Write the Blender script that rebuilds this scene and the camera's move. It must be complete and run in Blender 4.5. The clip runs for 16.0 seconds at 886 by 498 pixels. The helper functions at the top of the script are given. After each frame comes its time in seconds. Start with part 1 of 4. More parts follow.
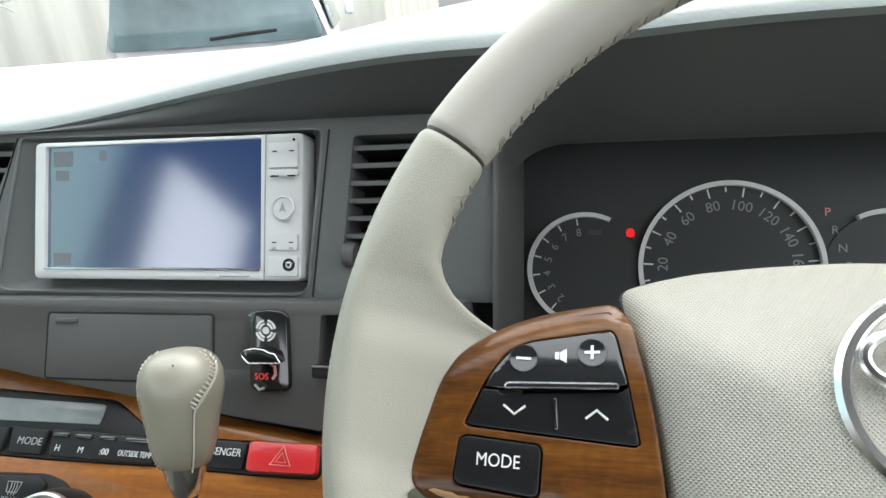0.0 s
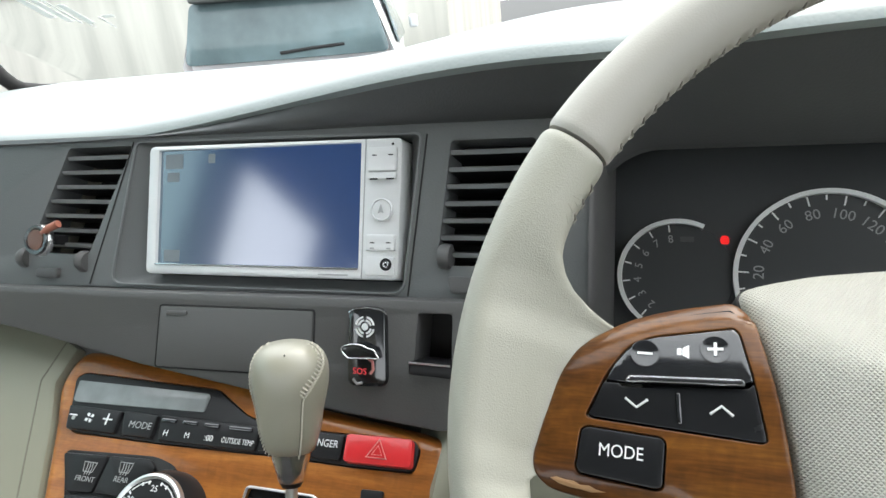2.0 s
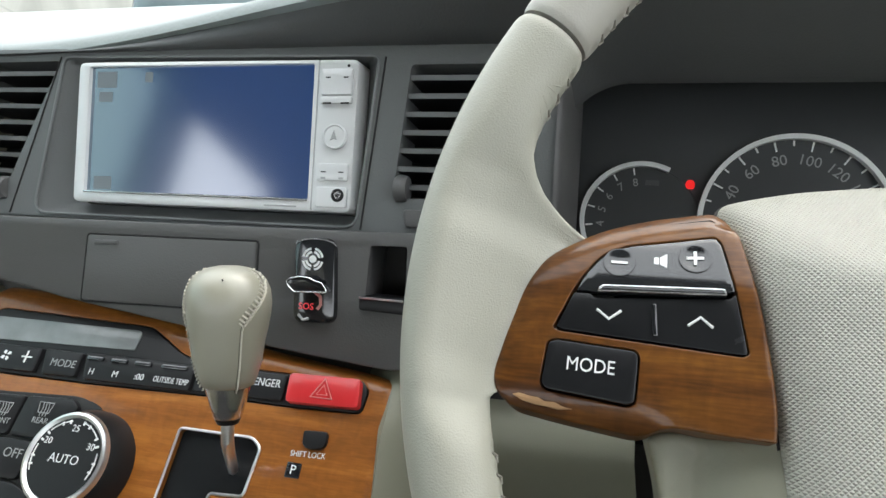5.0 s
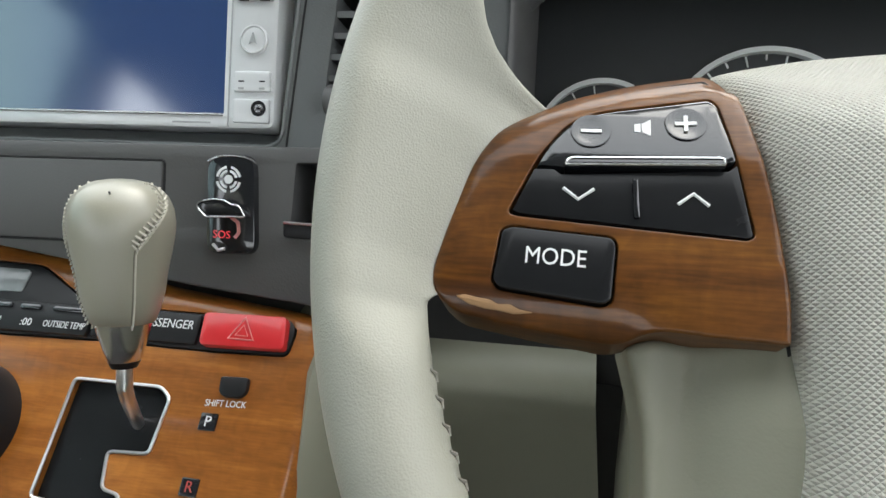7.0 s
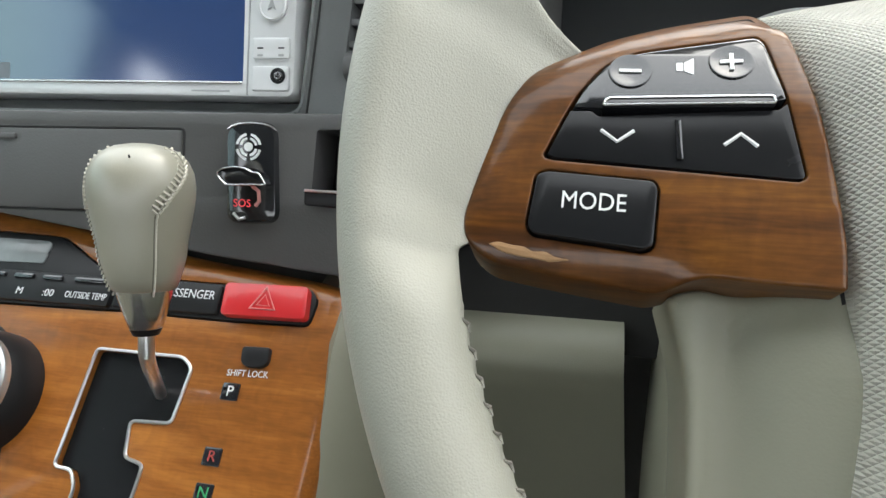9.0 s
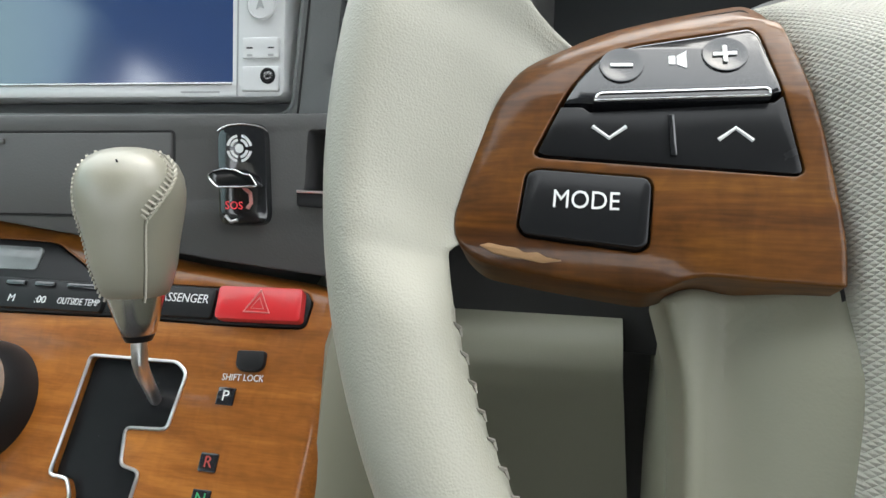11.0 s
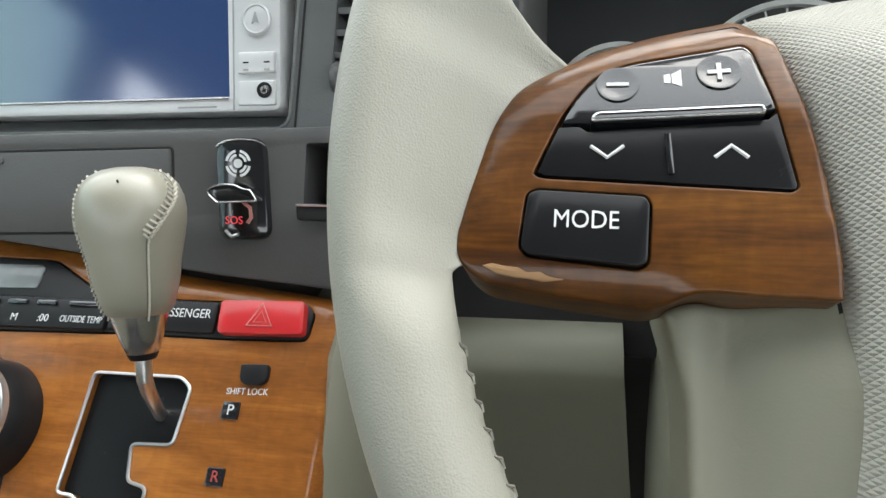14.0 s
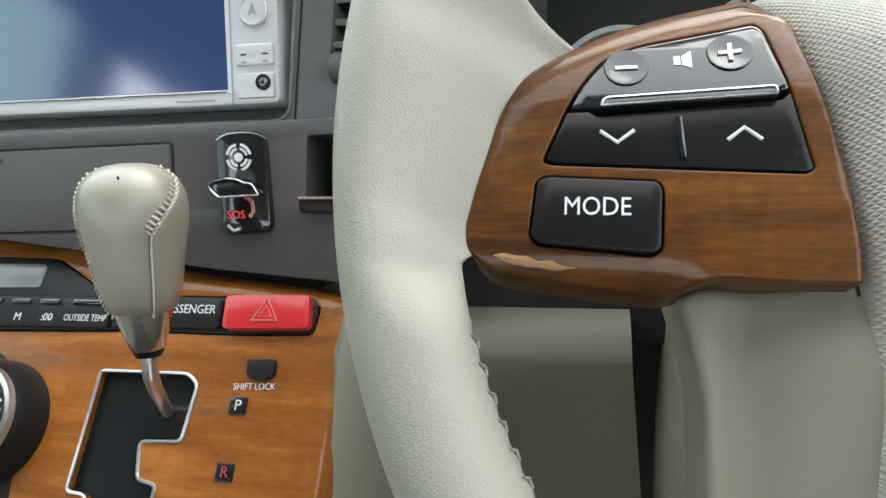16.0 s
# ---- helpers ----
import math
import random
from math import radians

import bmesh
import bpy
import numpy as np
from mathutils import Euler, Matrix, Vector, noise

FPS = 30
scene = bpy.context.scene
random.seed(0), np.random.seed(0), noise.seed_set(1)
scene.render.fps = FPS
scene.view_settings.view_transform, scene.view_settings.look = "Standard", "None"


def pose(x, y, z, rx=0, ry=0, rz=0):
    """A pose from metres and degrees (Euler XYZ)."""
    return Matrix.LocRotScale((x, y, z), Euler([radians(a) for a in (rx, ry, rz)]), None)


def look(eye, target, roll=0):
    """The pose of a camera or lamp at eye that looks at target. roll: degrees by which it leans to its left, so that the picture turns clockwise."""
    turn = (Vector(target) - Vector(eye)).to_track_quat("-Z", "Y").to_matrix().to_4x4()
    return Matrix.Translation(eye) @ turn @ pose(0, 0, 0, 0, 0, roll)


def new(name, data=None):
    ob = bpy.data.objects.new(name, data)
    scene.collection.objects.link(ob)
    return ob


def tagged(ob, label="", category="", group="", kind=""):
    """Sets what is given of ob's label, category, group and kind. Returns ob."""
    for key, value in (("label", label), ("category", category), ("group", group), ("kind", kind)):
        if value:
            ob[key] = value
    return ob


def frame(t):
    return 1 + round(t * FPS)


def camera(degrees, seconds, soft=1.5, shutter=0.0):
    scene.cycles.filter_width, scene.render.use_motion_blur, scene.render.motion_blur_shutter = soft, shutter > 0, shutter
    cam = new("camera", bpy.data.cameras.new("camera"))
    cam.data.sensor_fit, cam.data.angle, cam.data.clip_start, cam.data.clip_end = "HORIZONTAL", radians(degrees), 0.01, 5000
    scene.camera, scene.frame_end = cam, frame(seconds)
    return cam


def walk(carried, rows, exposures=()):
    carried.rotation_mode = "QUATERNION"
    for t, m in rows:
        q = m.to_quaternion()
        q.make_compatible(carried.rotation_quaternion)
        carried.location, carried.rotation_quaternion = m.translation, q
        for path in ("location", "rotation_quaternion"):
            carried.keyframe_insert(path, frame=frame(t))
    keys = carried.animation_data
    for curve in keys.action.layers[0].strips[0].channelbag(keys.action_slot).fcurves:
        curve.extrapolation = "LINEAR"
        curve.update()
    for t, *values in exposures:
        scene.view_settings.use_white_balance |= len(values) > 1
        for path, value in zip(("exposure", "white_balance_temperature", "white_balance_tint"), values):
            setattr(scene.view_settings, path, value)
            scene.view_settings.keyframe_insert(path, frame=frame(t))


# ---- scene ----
cam = camera(67.74, 16.0)
PATH = [
    (0, (0.02379, 0.09507, 1.26317), (-0.20904, 1.00432, 0.91815), -5.097),
    (0.5, (0.01025, 0.08661, 1.26238), (-0.27659, 0.98180, 0.92128), -5.560),
    (1, (0.00731, 0.07929, 1.26557), (-0.28738, 0.98042, 0.94757), -5.265),
    (1.5, (0.01219, 0.08263, 1.26442), (-0.28676, 0.98422, 0.95173), -5.826),
    (2, (0.00306, 0.07842, 1.26260), (-0.31268, 0.97137, 0.94174), -5.673),
    (2.5, (0.00141, 0.08078, 1.25374), (-0.27542, 0.97595, 0.90441), -2.871),
    (3, (-0.00092, 0.07885, 1.23759), (-0.27947, 0.96080, 0.85736), -1.563),
    (3.5, (-0.00013, 0.07710, 1.23763), (-0.27501, 0.97370, 0.89044), -0.446),
    (4, (-0.00024, 0.08222, 1.23550), (-0.26139, 0.98381, 0.89061), 0.239),
    (4.2, (0.00115, 0.08536, 1.23824), (-0.25400, 0.98825, 0.89228), -0.738),
    (6.3, (-0.01852, 0.11393, 1.21113), (-0.25142, 1.01117, 0.83600), -3.701),
    (6.5, (-0.01396, 0.12295, 1.21533), (-0.23036, 1.02424, 0.84003), -4.389),
    (7, (-0.00871, 0.12581, 1.18723), (-0.18167, 1.02426, 0.78366), -1.042),
    (7.5, (-0.01824, 0.12763, 1.18133), (-0.21938, 1.00809, 0.75199), -2.079),
    (8, (-0.00690, 0.13129, 1.17859), (-0.18955, 1.02727, 0.77379), -1.643),
    (8.5, (-0.00989, 0.12764, 1.17796), (-0.20582, 1.01728, 0.76545), -1.928),
    (8.7, (-0.01273, 0.12747, 1.17535), (-0.20866, 1.01522, 0.75880), -1.801),
    (10.8, (-0.01296, 0.13011, 1.17582), (-0.22054, 1.01210, 0.75273), -3.001),
    (11, (-0.01143, 0.13171, 1.17514), (-0.20712, 1.01543, 0.75001), -2.955),
    (11.5, (-0.01531, 0.13213, 1.17321), (-0.20692, 1.01151, 0.73737), -2.876),
    (12, (-0.01542, 0.12962, 1.17576), (-0.21677, 1.00963, 0.74559), -3.263),
    (12.5, (-0.01568, 0.13000, 1.17744), (-0.21387, 1.01088, 0.74759), -3.557),
    (13, (-0.01414, 0.12988, 1.17936), (-0.21213, 1.01267, 0.75335), -3.931),
    (13.5, (-0.00972, 0.13426, 1.18001), (-0.20271, 1.01612, 0.74980), -4.652),
    (14, (-0.01261, 0.13149, 1.18080), (-0.20340, 1.01584, 0.75473), -4.176),
    (14.5, (-0.01662, 0.13588, 1.17749), (-0.19636, 1.01199, 0.73014), -4.293),
    (15, (-0.01573, 0.13502, 1.17799), (-0.20315, 1.01171, 0.73496), -4.759),
    (15.5, (-0.01673, 0.13514, 1.17739), (-0.20163, 1.01087, 0.73139), -4.889),
    (16, (-0.01500, 0.13358, 1.18014), (-0.20676, 1.01061, 0.73963), -5.533),
]
walk(cam, [(t, look(eye, target, roll)) for t, eye, target, roll in PATH],
     exposures=[(0, 0.0), (2, 0.05), (3, -0.08), (4.2, -0.1), (6.5, 0.02), (7.1, -0.12), (8, 0.03), (16, 0.03)])

# ---- light: a bright overcast day, seen from inside a parked car ----
world = bpy.data.worlds.new("overcast_sky")
scene.world = world
world.use_nodes = True
wn = world.node_tree.nodes
wl = world.node_tree.links
sky = wn.new("ShaderNodeTexSky")
sky.sky_type, sky.sun_disc = "NISHITA", False
sky.sun_elevation, sky.sun_rotation = radians(52), radians(35)
sky.air_density, sky.dust_density = 1.0, 6.0
soft_sky = wn.new("ShaderNodeMix")
soft_sky.data_type = "RGBA"
soft_sky.inputs[0].default_value = 0.75
soft_sky.inputs[7].default_value = (9.0, 9.3, 9.4, 1)
wl.new(sky.outputs[0], soft_sky.inputs[6])
wl.new(soft_sky.outputs[2], wn["Background"].inputs[0])
wn["Background"].inputs[1].default_value = 0.41
sun = new("sun", bpy.data.lights.new("sun", "SUN"))
sun.data.energy, sun.data.angle, sun.data.color = 0.9, radians(45), (1.0, 0.97, 0.92)
sun.matrix_world = look((3, 5, 9), (0, 0, 1))


# ---- materials ----
def nodes_of(name):
    m = bpy.data.materials.new(name)
    m.use_nodes = True
    return m, m.node_tree.nodes, m.node_tree.links, m.node_tree.nodes["Principled BSDF"]


def surface(name, colour, rough=0.5, metal=0.0, grain=0, bump=0.0, mottle=0.12, mottle_scale=14, coat=0.0, spec=0.5, kind="noise"):
    """A plain surface with fine relief (grain per metre) and broad mottling in colour and gloss: faint wear, or
    reflections painted on glass.
    """
    m, n, l, b = nodes_of(name)
    co = n.new("ShaderNodeTexCoord")
    big = n.new("ShaderNodeTexNoise")
    big.inputs["Scale"].default_value, big.inputs["Detail"].default_value = mottle_scale, 5
    l.new(co.outputs["Object"], big.inputs["Vector"])
    ramp = n.new("ShaderNodeMix")
    ramp.data_type = "RGBA"
    ramp.inputs[6].default_value = (*[c * (1 - mottle) for c in colour], 1)
    ramp.inputs[7].default_value = (*[min(1, c * (1 + mottle)) for c in colour], 1)
    l.new(big.outputs[0], ramp.inputs[0])
    l.new(ramp.outputs[2], b.inputs["Base Color"])
    rr = n.new("ShaderNodeMapRange")
    rr.inputs[3].default_value, rr.inputs[4].default_value = max(0.02, rough - 0.08), min(1, rough + 0.08)
    l.new(big.outputs[0], rr.inputs[0])
    l.new(rr.outputs[0], b.inputs["Roughness"])
    b.inputs["Metallic"].default_value = metal
    b.inputs["Specular IOR Level"].default_value = spec
    b.inputs["Coat Weight"].default_value = coat
    b.inputs["Coat Roughness"].default_value = 0.08
    if grain:
        if kind == "cells":
            fine = n.new("ShaderNodeTexVoronoi")
            fine.feature = "SMOOTH_F1"
        else:
            fine = n.new("ShaderNodeTexNoise")
            fine.inputs["Detail"].default_value = 3
        fine.inputs["Scale"].default_value = grain
        l.new(co.outputs["Object"], fine.inputs["Vector"])
        bp = n.new("ShaderNodeBump")
        bp.inputs["Strength"].default_value, bp.inputs["Distance"].default_value = bump, 0.0004
        l.new(fine.outputs[0], bp.inputs["Height"])
        l.new(bp.outputs[0], b.inputs["Normal"])
    return m


def wood_surface(name, turn=0.0, pale=(1.0, 1.0, 1.0)):
    """Lacquered burr walnut: warm figure that runs along x, with darker streaks."""
    m, n, l, b = nodes_of(name)
    co = n.new("ShaderNodeTexCoord")
    mp = n.new("ShaderNodeMapping")
    mp.inputs["Scale"].default_value = (11, 75, 75) if pale[0] < 1 else (8, 60, 60)
    mp.inputs["Rotation"].default_value = (0, 0, turn)
    l.new(co.outputs["Object"], mp.inputs["Vector"])
    a = n.new("ShaderNodeTexNoise")
    a.inputs["Scale"].default_value, a.inputs["Detail"].default_value = 1.0, 6
    a.inputs["Distortion"].default_value = 0.9
    l.new(mp.outputs[0], a.inputs["Vector"])
    mp2 = n.new("ShaderNodeMapping")
    mp2.inputs["Scale"].default_value = (90, 900, 900)
    mp2.inputs["Rotation"].default_value = (0, 0, turn)
    l.new(co.outputs["Object"], mp2.inputs["Vector"])
    f = n.new("ShaderNodeTexNoise")
    f.inputs["Scale"].default_value, f.inputs["Detail"].default_value = 1.0, 4
    l.new(mp2.outputs[0], f.inputs["Vector"])
    ra = n.new("ShaderNodeValToRGB")
    e = ra.color_ramp.elements
    e[0].position, e[0].color = 0.28 - 0.2 * (pale[0] > 1), (0.085 * pale[0], 0.024 * pale[1], 0.006 * pale[2], 1)
    e[1].position, e[1].color = 0.72, (0.34 * pale[0], 0.125 * pale[1], 0.028 * pale[2], 1)
    mid = e.new(0.5)
    mid.color = (0.215 * pale[0], 0.072 * pale[1], 0.015 * pale[2], 1)
    l.new(a.outputs[0], ra.inputs[0])
    rf = n.new("ShaderNodeMapRange")
    rf.inputs[1].default_value, rf.inputs[2].default_value = 0.3, 0.7
    rf.inputs[3].default_value, rf.inputs[4].default_value = (0.72, 1.2) if pale[0] < 1 else (0.85, 1.08)
    l.new(f.outputs[0], rf.inputs[0])
    mx = n.new("ShaderNodeMix")
    mx.data_type, mx.blend_type = "RGBA", "MULTIPLY"
    mx.inputs[0].default_value = 1.0
    l.new(ra.outputs[0], mx.inputs[6])
    l.new(rf.outputs[0], mx.inputs[7])
    mp3 = n.new("ShaderNodeMapping")
    mp3.inputs["Scale"].default_value = (95, 60, 60)
    mp3.inputs["Rotation"].default_value = (0, 0, turn)
    l.new(co.outputs["Object"], mp3.inputs["Vector"])
    cross = n.new("ShaderNodeTexNoise")
    cross.inputs["Scale"].default_value, cross.inputs["Detail"].default_value = 1.0, 3
    cross.inputs["Distortion"].default_value = 1.8
    l.new(mp3.outputs[0], cross.inputs["Vector"])
    rc = n.new("ShaderNodeMapRange")
    rc.inputs[1].default_value, rc.inputs[2].default_value = 0.32, 0.68
    rc.inputs[3].default_value, rc.inputs[4].default_value = (0.82, 1.12) if pale[0] < 1 else (0.90, 1.06)
    l.new(cross.outputs[0], rc.inputs[0])
    mc = n.new("ShaderNodeMix")
    mc.data_type, mc.blend_type = "RGBA", "MULTIPLY"
    mc.inputs[0].default_value = 1.0
    l.new(mx.outputs[2], mc.inputs[6])
    l.new(rc.outputs[0], mc.inputs[7])
    l.new(mc.outputs[2], b.inputs["Base Color"])
    b.inputs["Roughness"].default_value, b.inputs["Specular IOR Level"].default_value = 0.42, 0.2
    b.inputs["Coat Weight"].default_value, b.inputs["Coat Roughness"].default_value = (0.5 if pale[0] < 1 else 0.8), 0.12
    return m


def pyramid_surface(name, colour, pitch):
    """Moulded plastic with a field of tiny pyramids, set in diagonal rows."""
    m, n, l, b = nodes_of(name)
    co = n.new("ShaderNodeTexCoord")
    sep = n.new("ShaderNodeSeparateXYZ")
    l.new(co.outputs["Object"], sep.inputs[0])
    tri = []
    for sx, sy in ((1.0, 0.9), (1.0, -0.9)):
        ma = n.new("ShaderNodeMath")
        ma.operation, ma.inputs[1].default_value = "MULTIPLY", sx / pitch
        mb = n.new("ShaderNodeMath")
        mb.operation, mb.inputs[1].default_value = "MULTIPLY", sy / pitch
        ad = n.new("ShaderNodeMath")
        pp = n.new("ShaderNodeMath")
        pp.operation, pp.inputs[1].default_value = "PINGPONG", 0.5
        l.new(sep.outputs[0], ma.inputs[0])
        l.new(sep.outputs[1], mb.inputs[0])
        l.new(ma.outputs[0], ad.inputs[0])
        l.new(mb.outputs[0], ad.inputs[1])
        l.new(ad.outputs[0], pp.inputs[0])
        tri.append(pp)
    mn = n.new("ShaderNodeMath")
    mn.operation = "MINIMUM"
    l.new(tri[0].outputs[0], mn.inputs[0])
    l.new(tri[1].outputs[0], mn.inputs[1])
    bp = n.new("ShaderNodeBump")
    bp.inputs["Strength"].default_value, bp.inputs["Distance"].default_value = 0.95, 0.0011
    l.new(mn.outputs[0], bp.inputs["Height"])
    l.new(bp.outputs[0], b.inputs["Normal"])
    big = n.new("ShaderNodeTexNoise")
    big.inputs["Scale"].default_value = 18
    l.new(co.outputs["Object"], big.inputs["Vector"])
    mx = n.new("ShaderNodeMix")
    mx.data_type = "RGBA"
    mx.inputs[6].default_value = (*[c * 0.93 for c in colour], 1)
    mx.inputs[7].default_value = (*[c * 1.05 for c in colour], 1)
    l.new(big.outputs[0], mx.inputs[0])
    l.new(mx.outputs[2], b.inputs["Base Color"])
    b.inputs["Roughness"].default_value = 0.45
    return m


def glow(name, colour, strength):
    m, n, l, b = nodes_of(name)
    b.inputs["Base Color"].default_value = (*[c * 0.3 for c in colour], 1)
    b.inputs["Emission Color"].default_value = (*colour, 1)
    b.inputs["Emission Strength"].default_value = strength
    b.inputs["Roughness"].default_value = 0.4
    return m


def display_surface(name):
    """A lit blue display behind semi-matt glass; reflected haze at its left edge is painted into the glow."""
    m, n, l, b = nodes_of(name)
    co = n.new("ShaderNodeTexCoord")
    sep = n.new("ShaderNodeSeparateXYZ")
    l.new(co.outputs["Object"], sep.inputs[0])
    k = n.new("ShaderNodeMapRange")
    k.interpolation_type = "SMOOTHSTEP"
    k.inputs[1].default_value, k.inputs[2].default_value = -0.10, 0.01
    l.new(sep.outputs[0], k.inputs[0])
    mx = n.new("ShaderNodeMix")
    mx.data_type = "RGBA"
    mx.inputs[6].default_value, mx.inputs[7].default_value = (0.030, 0.065, 0.10, 1), (0.012, 0.042, 0.135, 1)
    l.new(k.outputs[0], mx.inputs[0])
    l.new(mx.outputs[2], b.inputs["Emission Color"])
    b.inputs["Emission Strength"].default_value = 1.0
    b.inputs["Base Color"].default_value = (0.010, 0.012, 0.02, 1)
    b.inputs["Roughness"].default_value = 0.115
    b.inputs["IOR"].default_value = 2.6
    return m


def glass_surface(name, tint=(0.93, 0.97, 0.96)):
    m, n, l, b = nodes_of(name)
    b.inputs["Base Color"].default_value = (*tint, 1)
    b.inputs["Transmission Weight"].default_value = 1.0
    b.inputs["Roughness"].default_value = 0.0
    b.inputs["IOR"].default_value = 1.02
    return m


LEATHER = surface("beige_leather", (0.332, 0.331, 0.278), 0.44, grain=2000, bump=0.3, mottle=0.07, kind="cells")
LEATHER_TOP = surface("worn_grey_leather", (0.36, 0.35, 0.31), 0.42, grain=1500, bump=0.15, mottle=0.10, kind="cells")
LEATHER_KNOB = surface("knob_leather", (0.285, 0.276, 0.218), 0.38, grain=1100, bump=0.10, mottle=0.08, coat=0.25, spec=1.0)
KNOB_SEAM = surface("seam_shadow_leather", (0.17, 0.162, 0.125), 0.7)
THREAD = surface("beige_thread", (0.52, 0.50, 0.43), 0.7)
# Darker thread: the shade in the rim seam's notches is put into its colour.
THREAD_SHADE = surface("shaded_thread", (0.24, 0.23, 0.20), 0.8)
# Darker than the airbag cover's beige: weaker light low down is put into the colour.
BEIGE = surface("beige_plastic", (0.228, 0.225, 0.170), 0.5, grain=1300, bump=0.15, mottle=0.05)
BEIGE_PAD = pyramid_surface("pyramid_grained_beige_plastic", (0.47, 0.467, 0.41), 0.0014)
DASH_TOP = surface("pale_grey_dash_vinyl", (0.23, 0.262, 0.258), 0.5, grain=420, bump=0.5, mottle=0.05, kind="cells")
DASH_DARK = surface("dark_grey_dash_vinyl", (0.070, 0.073, 0.075), 0.55, grain=700, bump=0.35, mottle=0.1, kind="cells")
FASCIA = surface("grey_grained_plastic", (0.106, 0.112, 0.111), 0.5, grain=900, bump=0.35, mottle=0.06, kind="cells")
# Paler grey that paints the highlight on slat and surround edges.
EDGE_HIGHLIGHT = surface("grey_edge_highlight", (0.14, 0.148, 0.148), 0.4, mottle=0.04)
FASCIA_LOW = surface("charcoal_plastic", (0.084, 0.083, 0.082), 0.5, grain=900, bump=0.25, mottle=0.08, kind="cells")
BLACK = surface("black_plastic", (0.013, 0.013, 0.014), 0.38, spec=0.25, grain=1200, bump=0.06, mottle=0.1)
BLACK_GLOSS = surface("gloss_black_plastic", (0.012, 0.013, 0.015), 0.12, mottle=0.05, coat=1.0)
BLACK_SATIN = surface("satin_black_plastic", (0.011, 0.0115, 0.0125), 0.24, spec=0.28, mottle=0.12, mottle_scale=60, grain=2500, bump=0.03)
BLACK_DEEP = surface("black_recess", (0.008, 0.008, 0.008), 0.7)
SILVER = surface("silver_painted_plastic", (0.63, 0.64, 0.64), 0.32, metal=0.2, mottle=0.03)
CHROME = surface("chrome", (0.88, 0.88, 0.89), 0.22, metal=1.0, mottle=0.02)
SATIN = surface("satin_metal", (0.75, 0.75, 0.75), 0.34, metal=1.0, mottle=0.03)
WHITE = surface("white_print", (0.75, 0.76, 0.76), 0.5)
GREY_PRINT = surface("grey_print", (0.33, 0.34, 0.34), 0.5)
RED_BUTTON = surface("red_translucent_plastic", (0.62, 0.025, 0.03), 0.3, mottle=0.06, coat=0.3)
RED_PRINT = surface("pale_red_print", (0.80, 0.34, 0.31), 0.5)
WOOD = wood_surface("lacquered_walnut", 0.05, (0.50, 0.525, 0.345))
WOOD_DASH = wood_surface("lacquered_console_walnut", 0.12, (1.42, 1.44, 1.12))
WOOD_WORN = surface("worn_bare_wood", (0.36, 0.21, 0.10), 0.7, mottle=0.2, mottle_scale=300)
# Mottled colour paints the blurred reflections on the display.
LCD = surface("grey_display_glass", (0.22, 0.235, 0.235), 0.12, mottle=0.40, mottle_scale=45)
GAUGE_FACE = surface("gauge_face", (0.045, 0.049, 0.051), 0.5)
GAUGE_RING = surface("pale_gauge_ring", (0.85, 0.87, 0.86), 0.45)
RED_LAMP = glow("red_warning_lamp", (1.0, 0.02, 0.02), 0.75)
RED_TEXT = glow("red_lettering", (1.0, 0.08, 0.1), 0.6)
SCREEN = display_surface("navigation_display")
GLASS = glass_surface("windscreen_glass")
TINTED = glass_surface("green_tinted_side_glass", (0.30, 0.40, 0.40))
HEADLINER = surface("beige_headliner_cloth", (0.231, 0.220, 0.193), 0.9, grain=600, bump=0.3)
CONCRETE = surface("stained_concrete", (0.5, 0.49, 0.44), 0.9, grain=30, bump=0.4, mottle=0.45, mottle_scale=1.3)
n_, l_ = CONCRETE.node_tree.nodes, CONCRETE.node_tree.links
streak_map = n_.new("ShaderNodeMapping")
streak_map.inputs["Scale"].default_value = (2.6, 2.6, 0.22)
l_.new(n_["Texture Coordinate"].outputs["Object"], streak_map.inputs["Vector"])
l_.new(streak_map.outputs[0], n_["Noise Texture"].inputs["Vector"])
TARMAC = surface("tarmac", (0.06, 0.06, 0.06), 0.9, grain=60, bump=0.4)
PAINT_WHITE = surface("white_car_paint", (0.78, 0.79, 0.80), 0.3, coat=0.6, mottle=0.03, mottle_scale=2)
PAINT_BLUE = surface("pale_blue_car_paint", (0.16, 0.42, 0.55), 0.35, coat=0.5, mottle=0.05)
PAINT_RED = surface("red_car_paint", (0.5, 0.06, 0.06), 0.35, coat=0.5)
# Strong blotches paint reflections and see-through patches into the glass colour.
DARK_GLASS = surface("tinted_car_glass", (0.13, 0.18, 0.19), 0.05, mottle=0.9, mottle_scale=2.2)
RUBBER = surface("black_rubber", (0.02, 0.02, 0.02), 0.8)
AMBER = surface("brown_wood_clip", (0.10, 0.035, 0.018), 0.35, coat=0.3, mottle=0.25, mottle_scale=120)


# ---- building helpers ----
from mathutils import geometry


def finish(bm, name, material, angle=38):
    me = bpy.data.meshes.new(name)
    cap = bm.faces.layers.int.get("cap")
    flat = [bool(cap and f[cap]) for f in bm.faces]
    bmesh.ops.recalc_face_normals(bm, faces=bm.faces)
    bm.to_mesh(me)
    bm.free()
    for p, plane in zip(me.polygons, flat):
        p.use_smooth = not plane
    me.set_sharp_from_angle(angle=radians(angle))
    me.materials.append(material)
    return me


def thing(name, m, label, category, group="", kind=""):
    ob = new(name)
    ob.empty_display_size = 0.02
    ob.matrix_world = m
    return tagged(ob, label, category, group, kind)


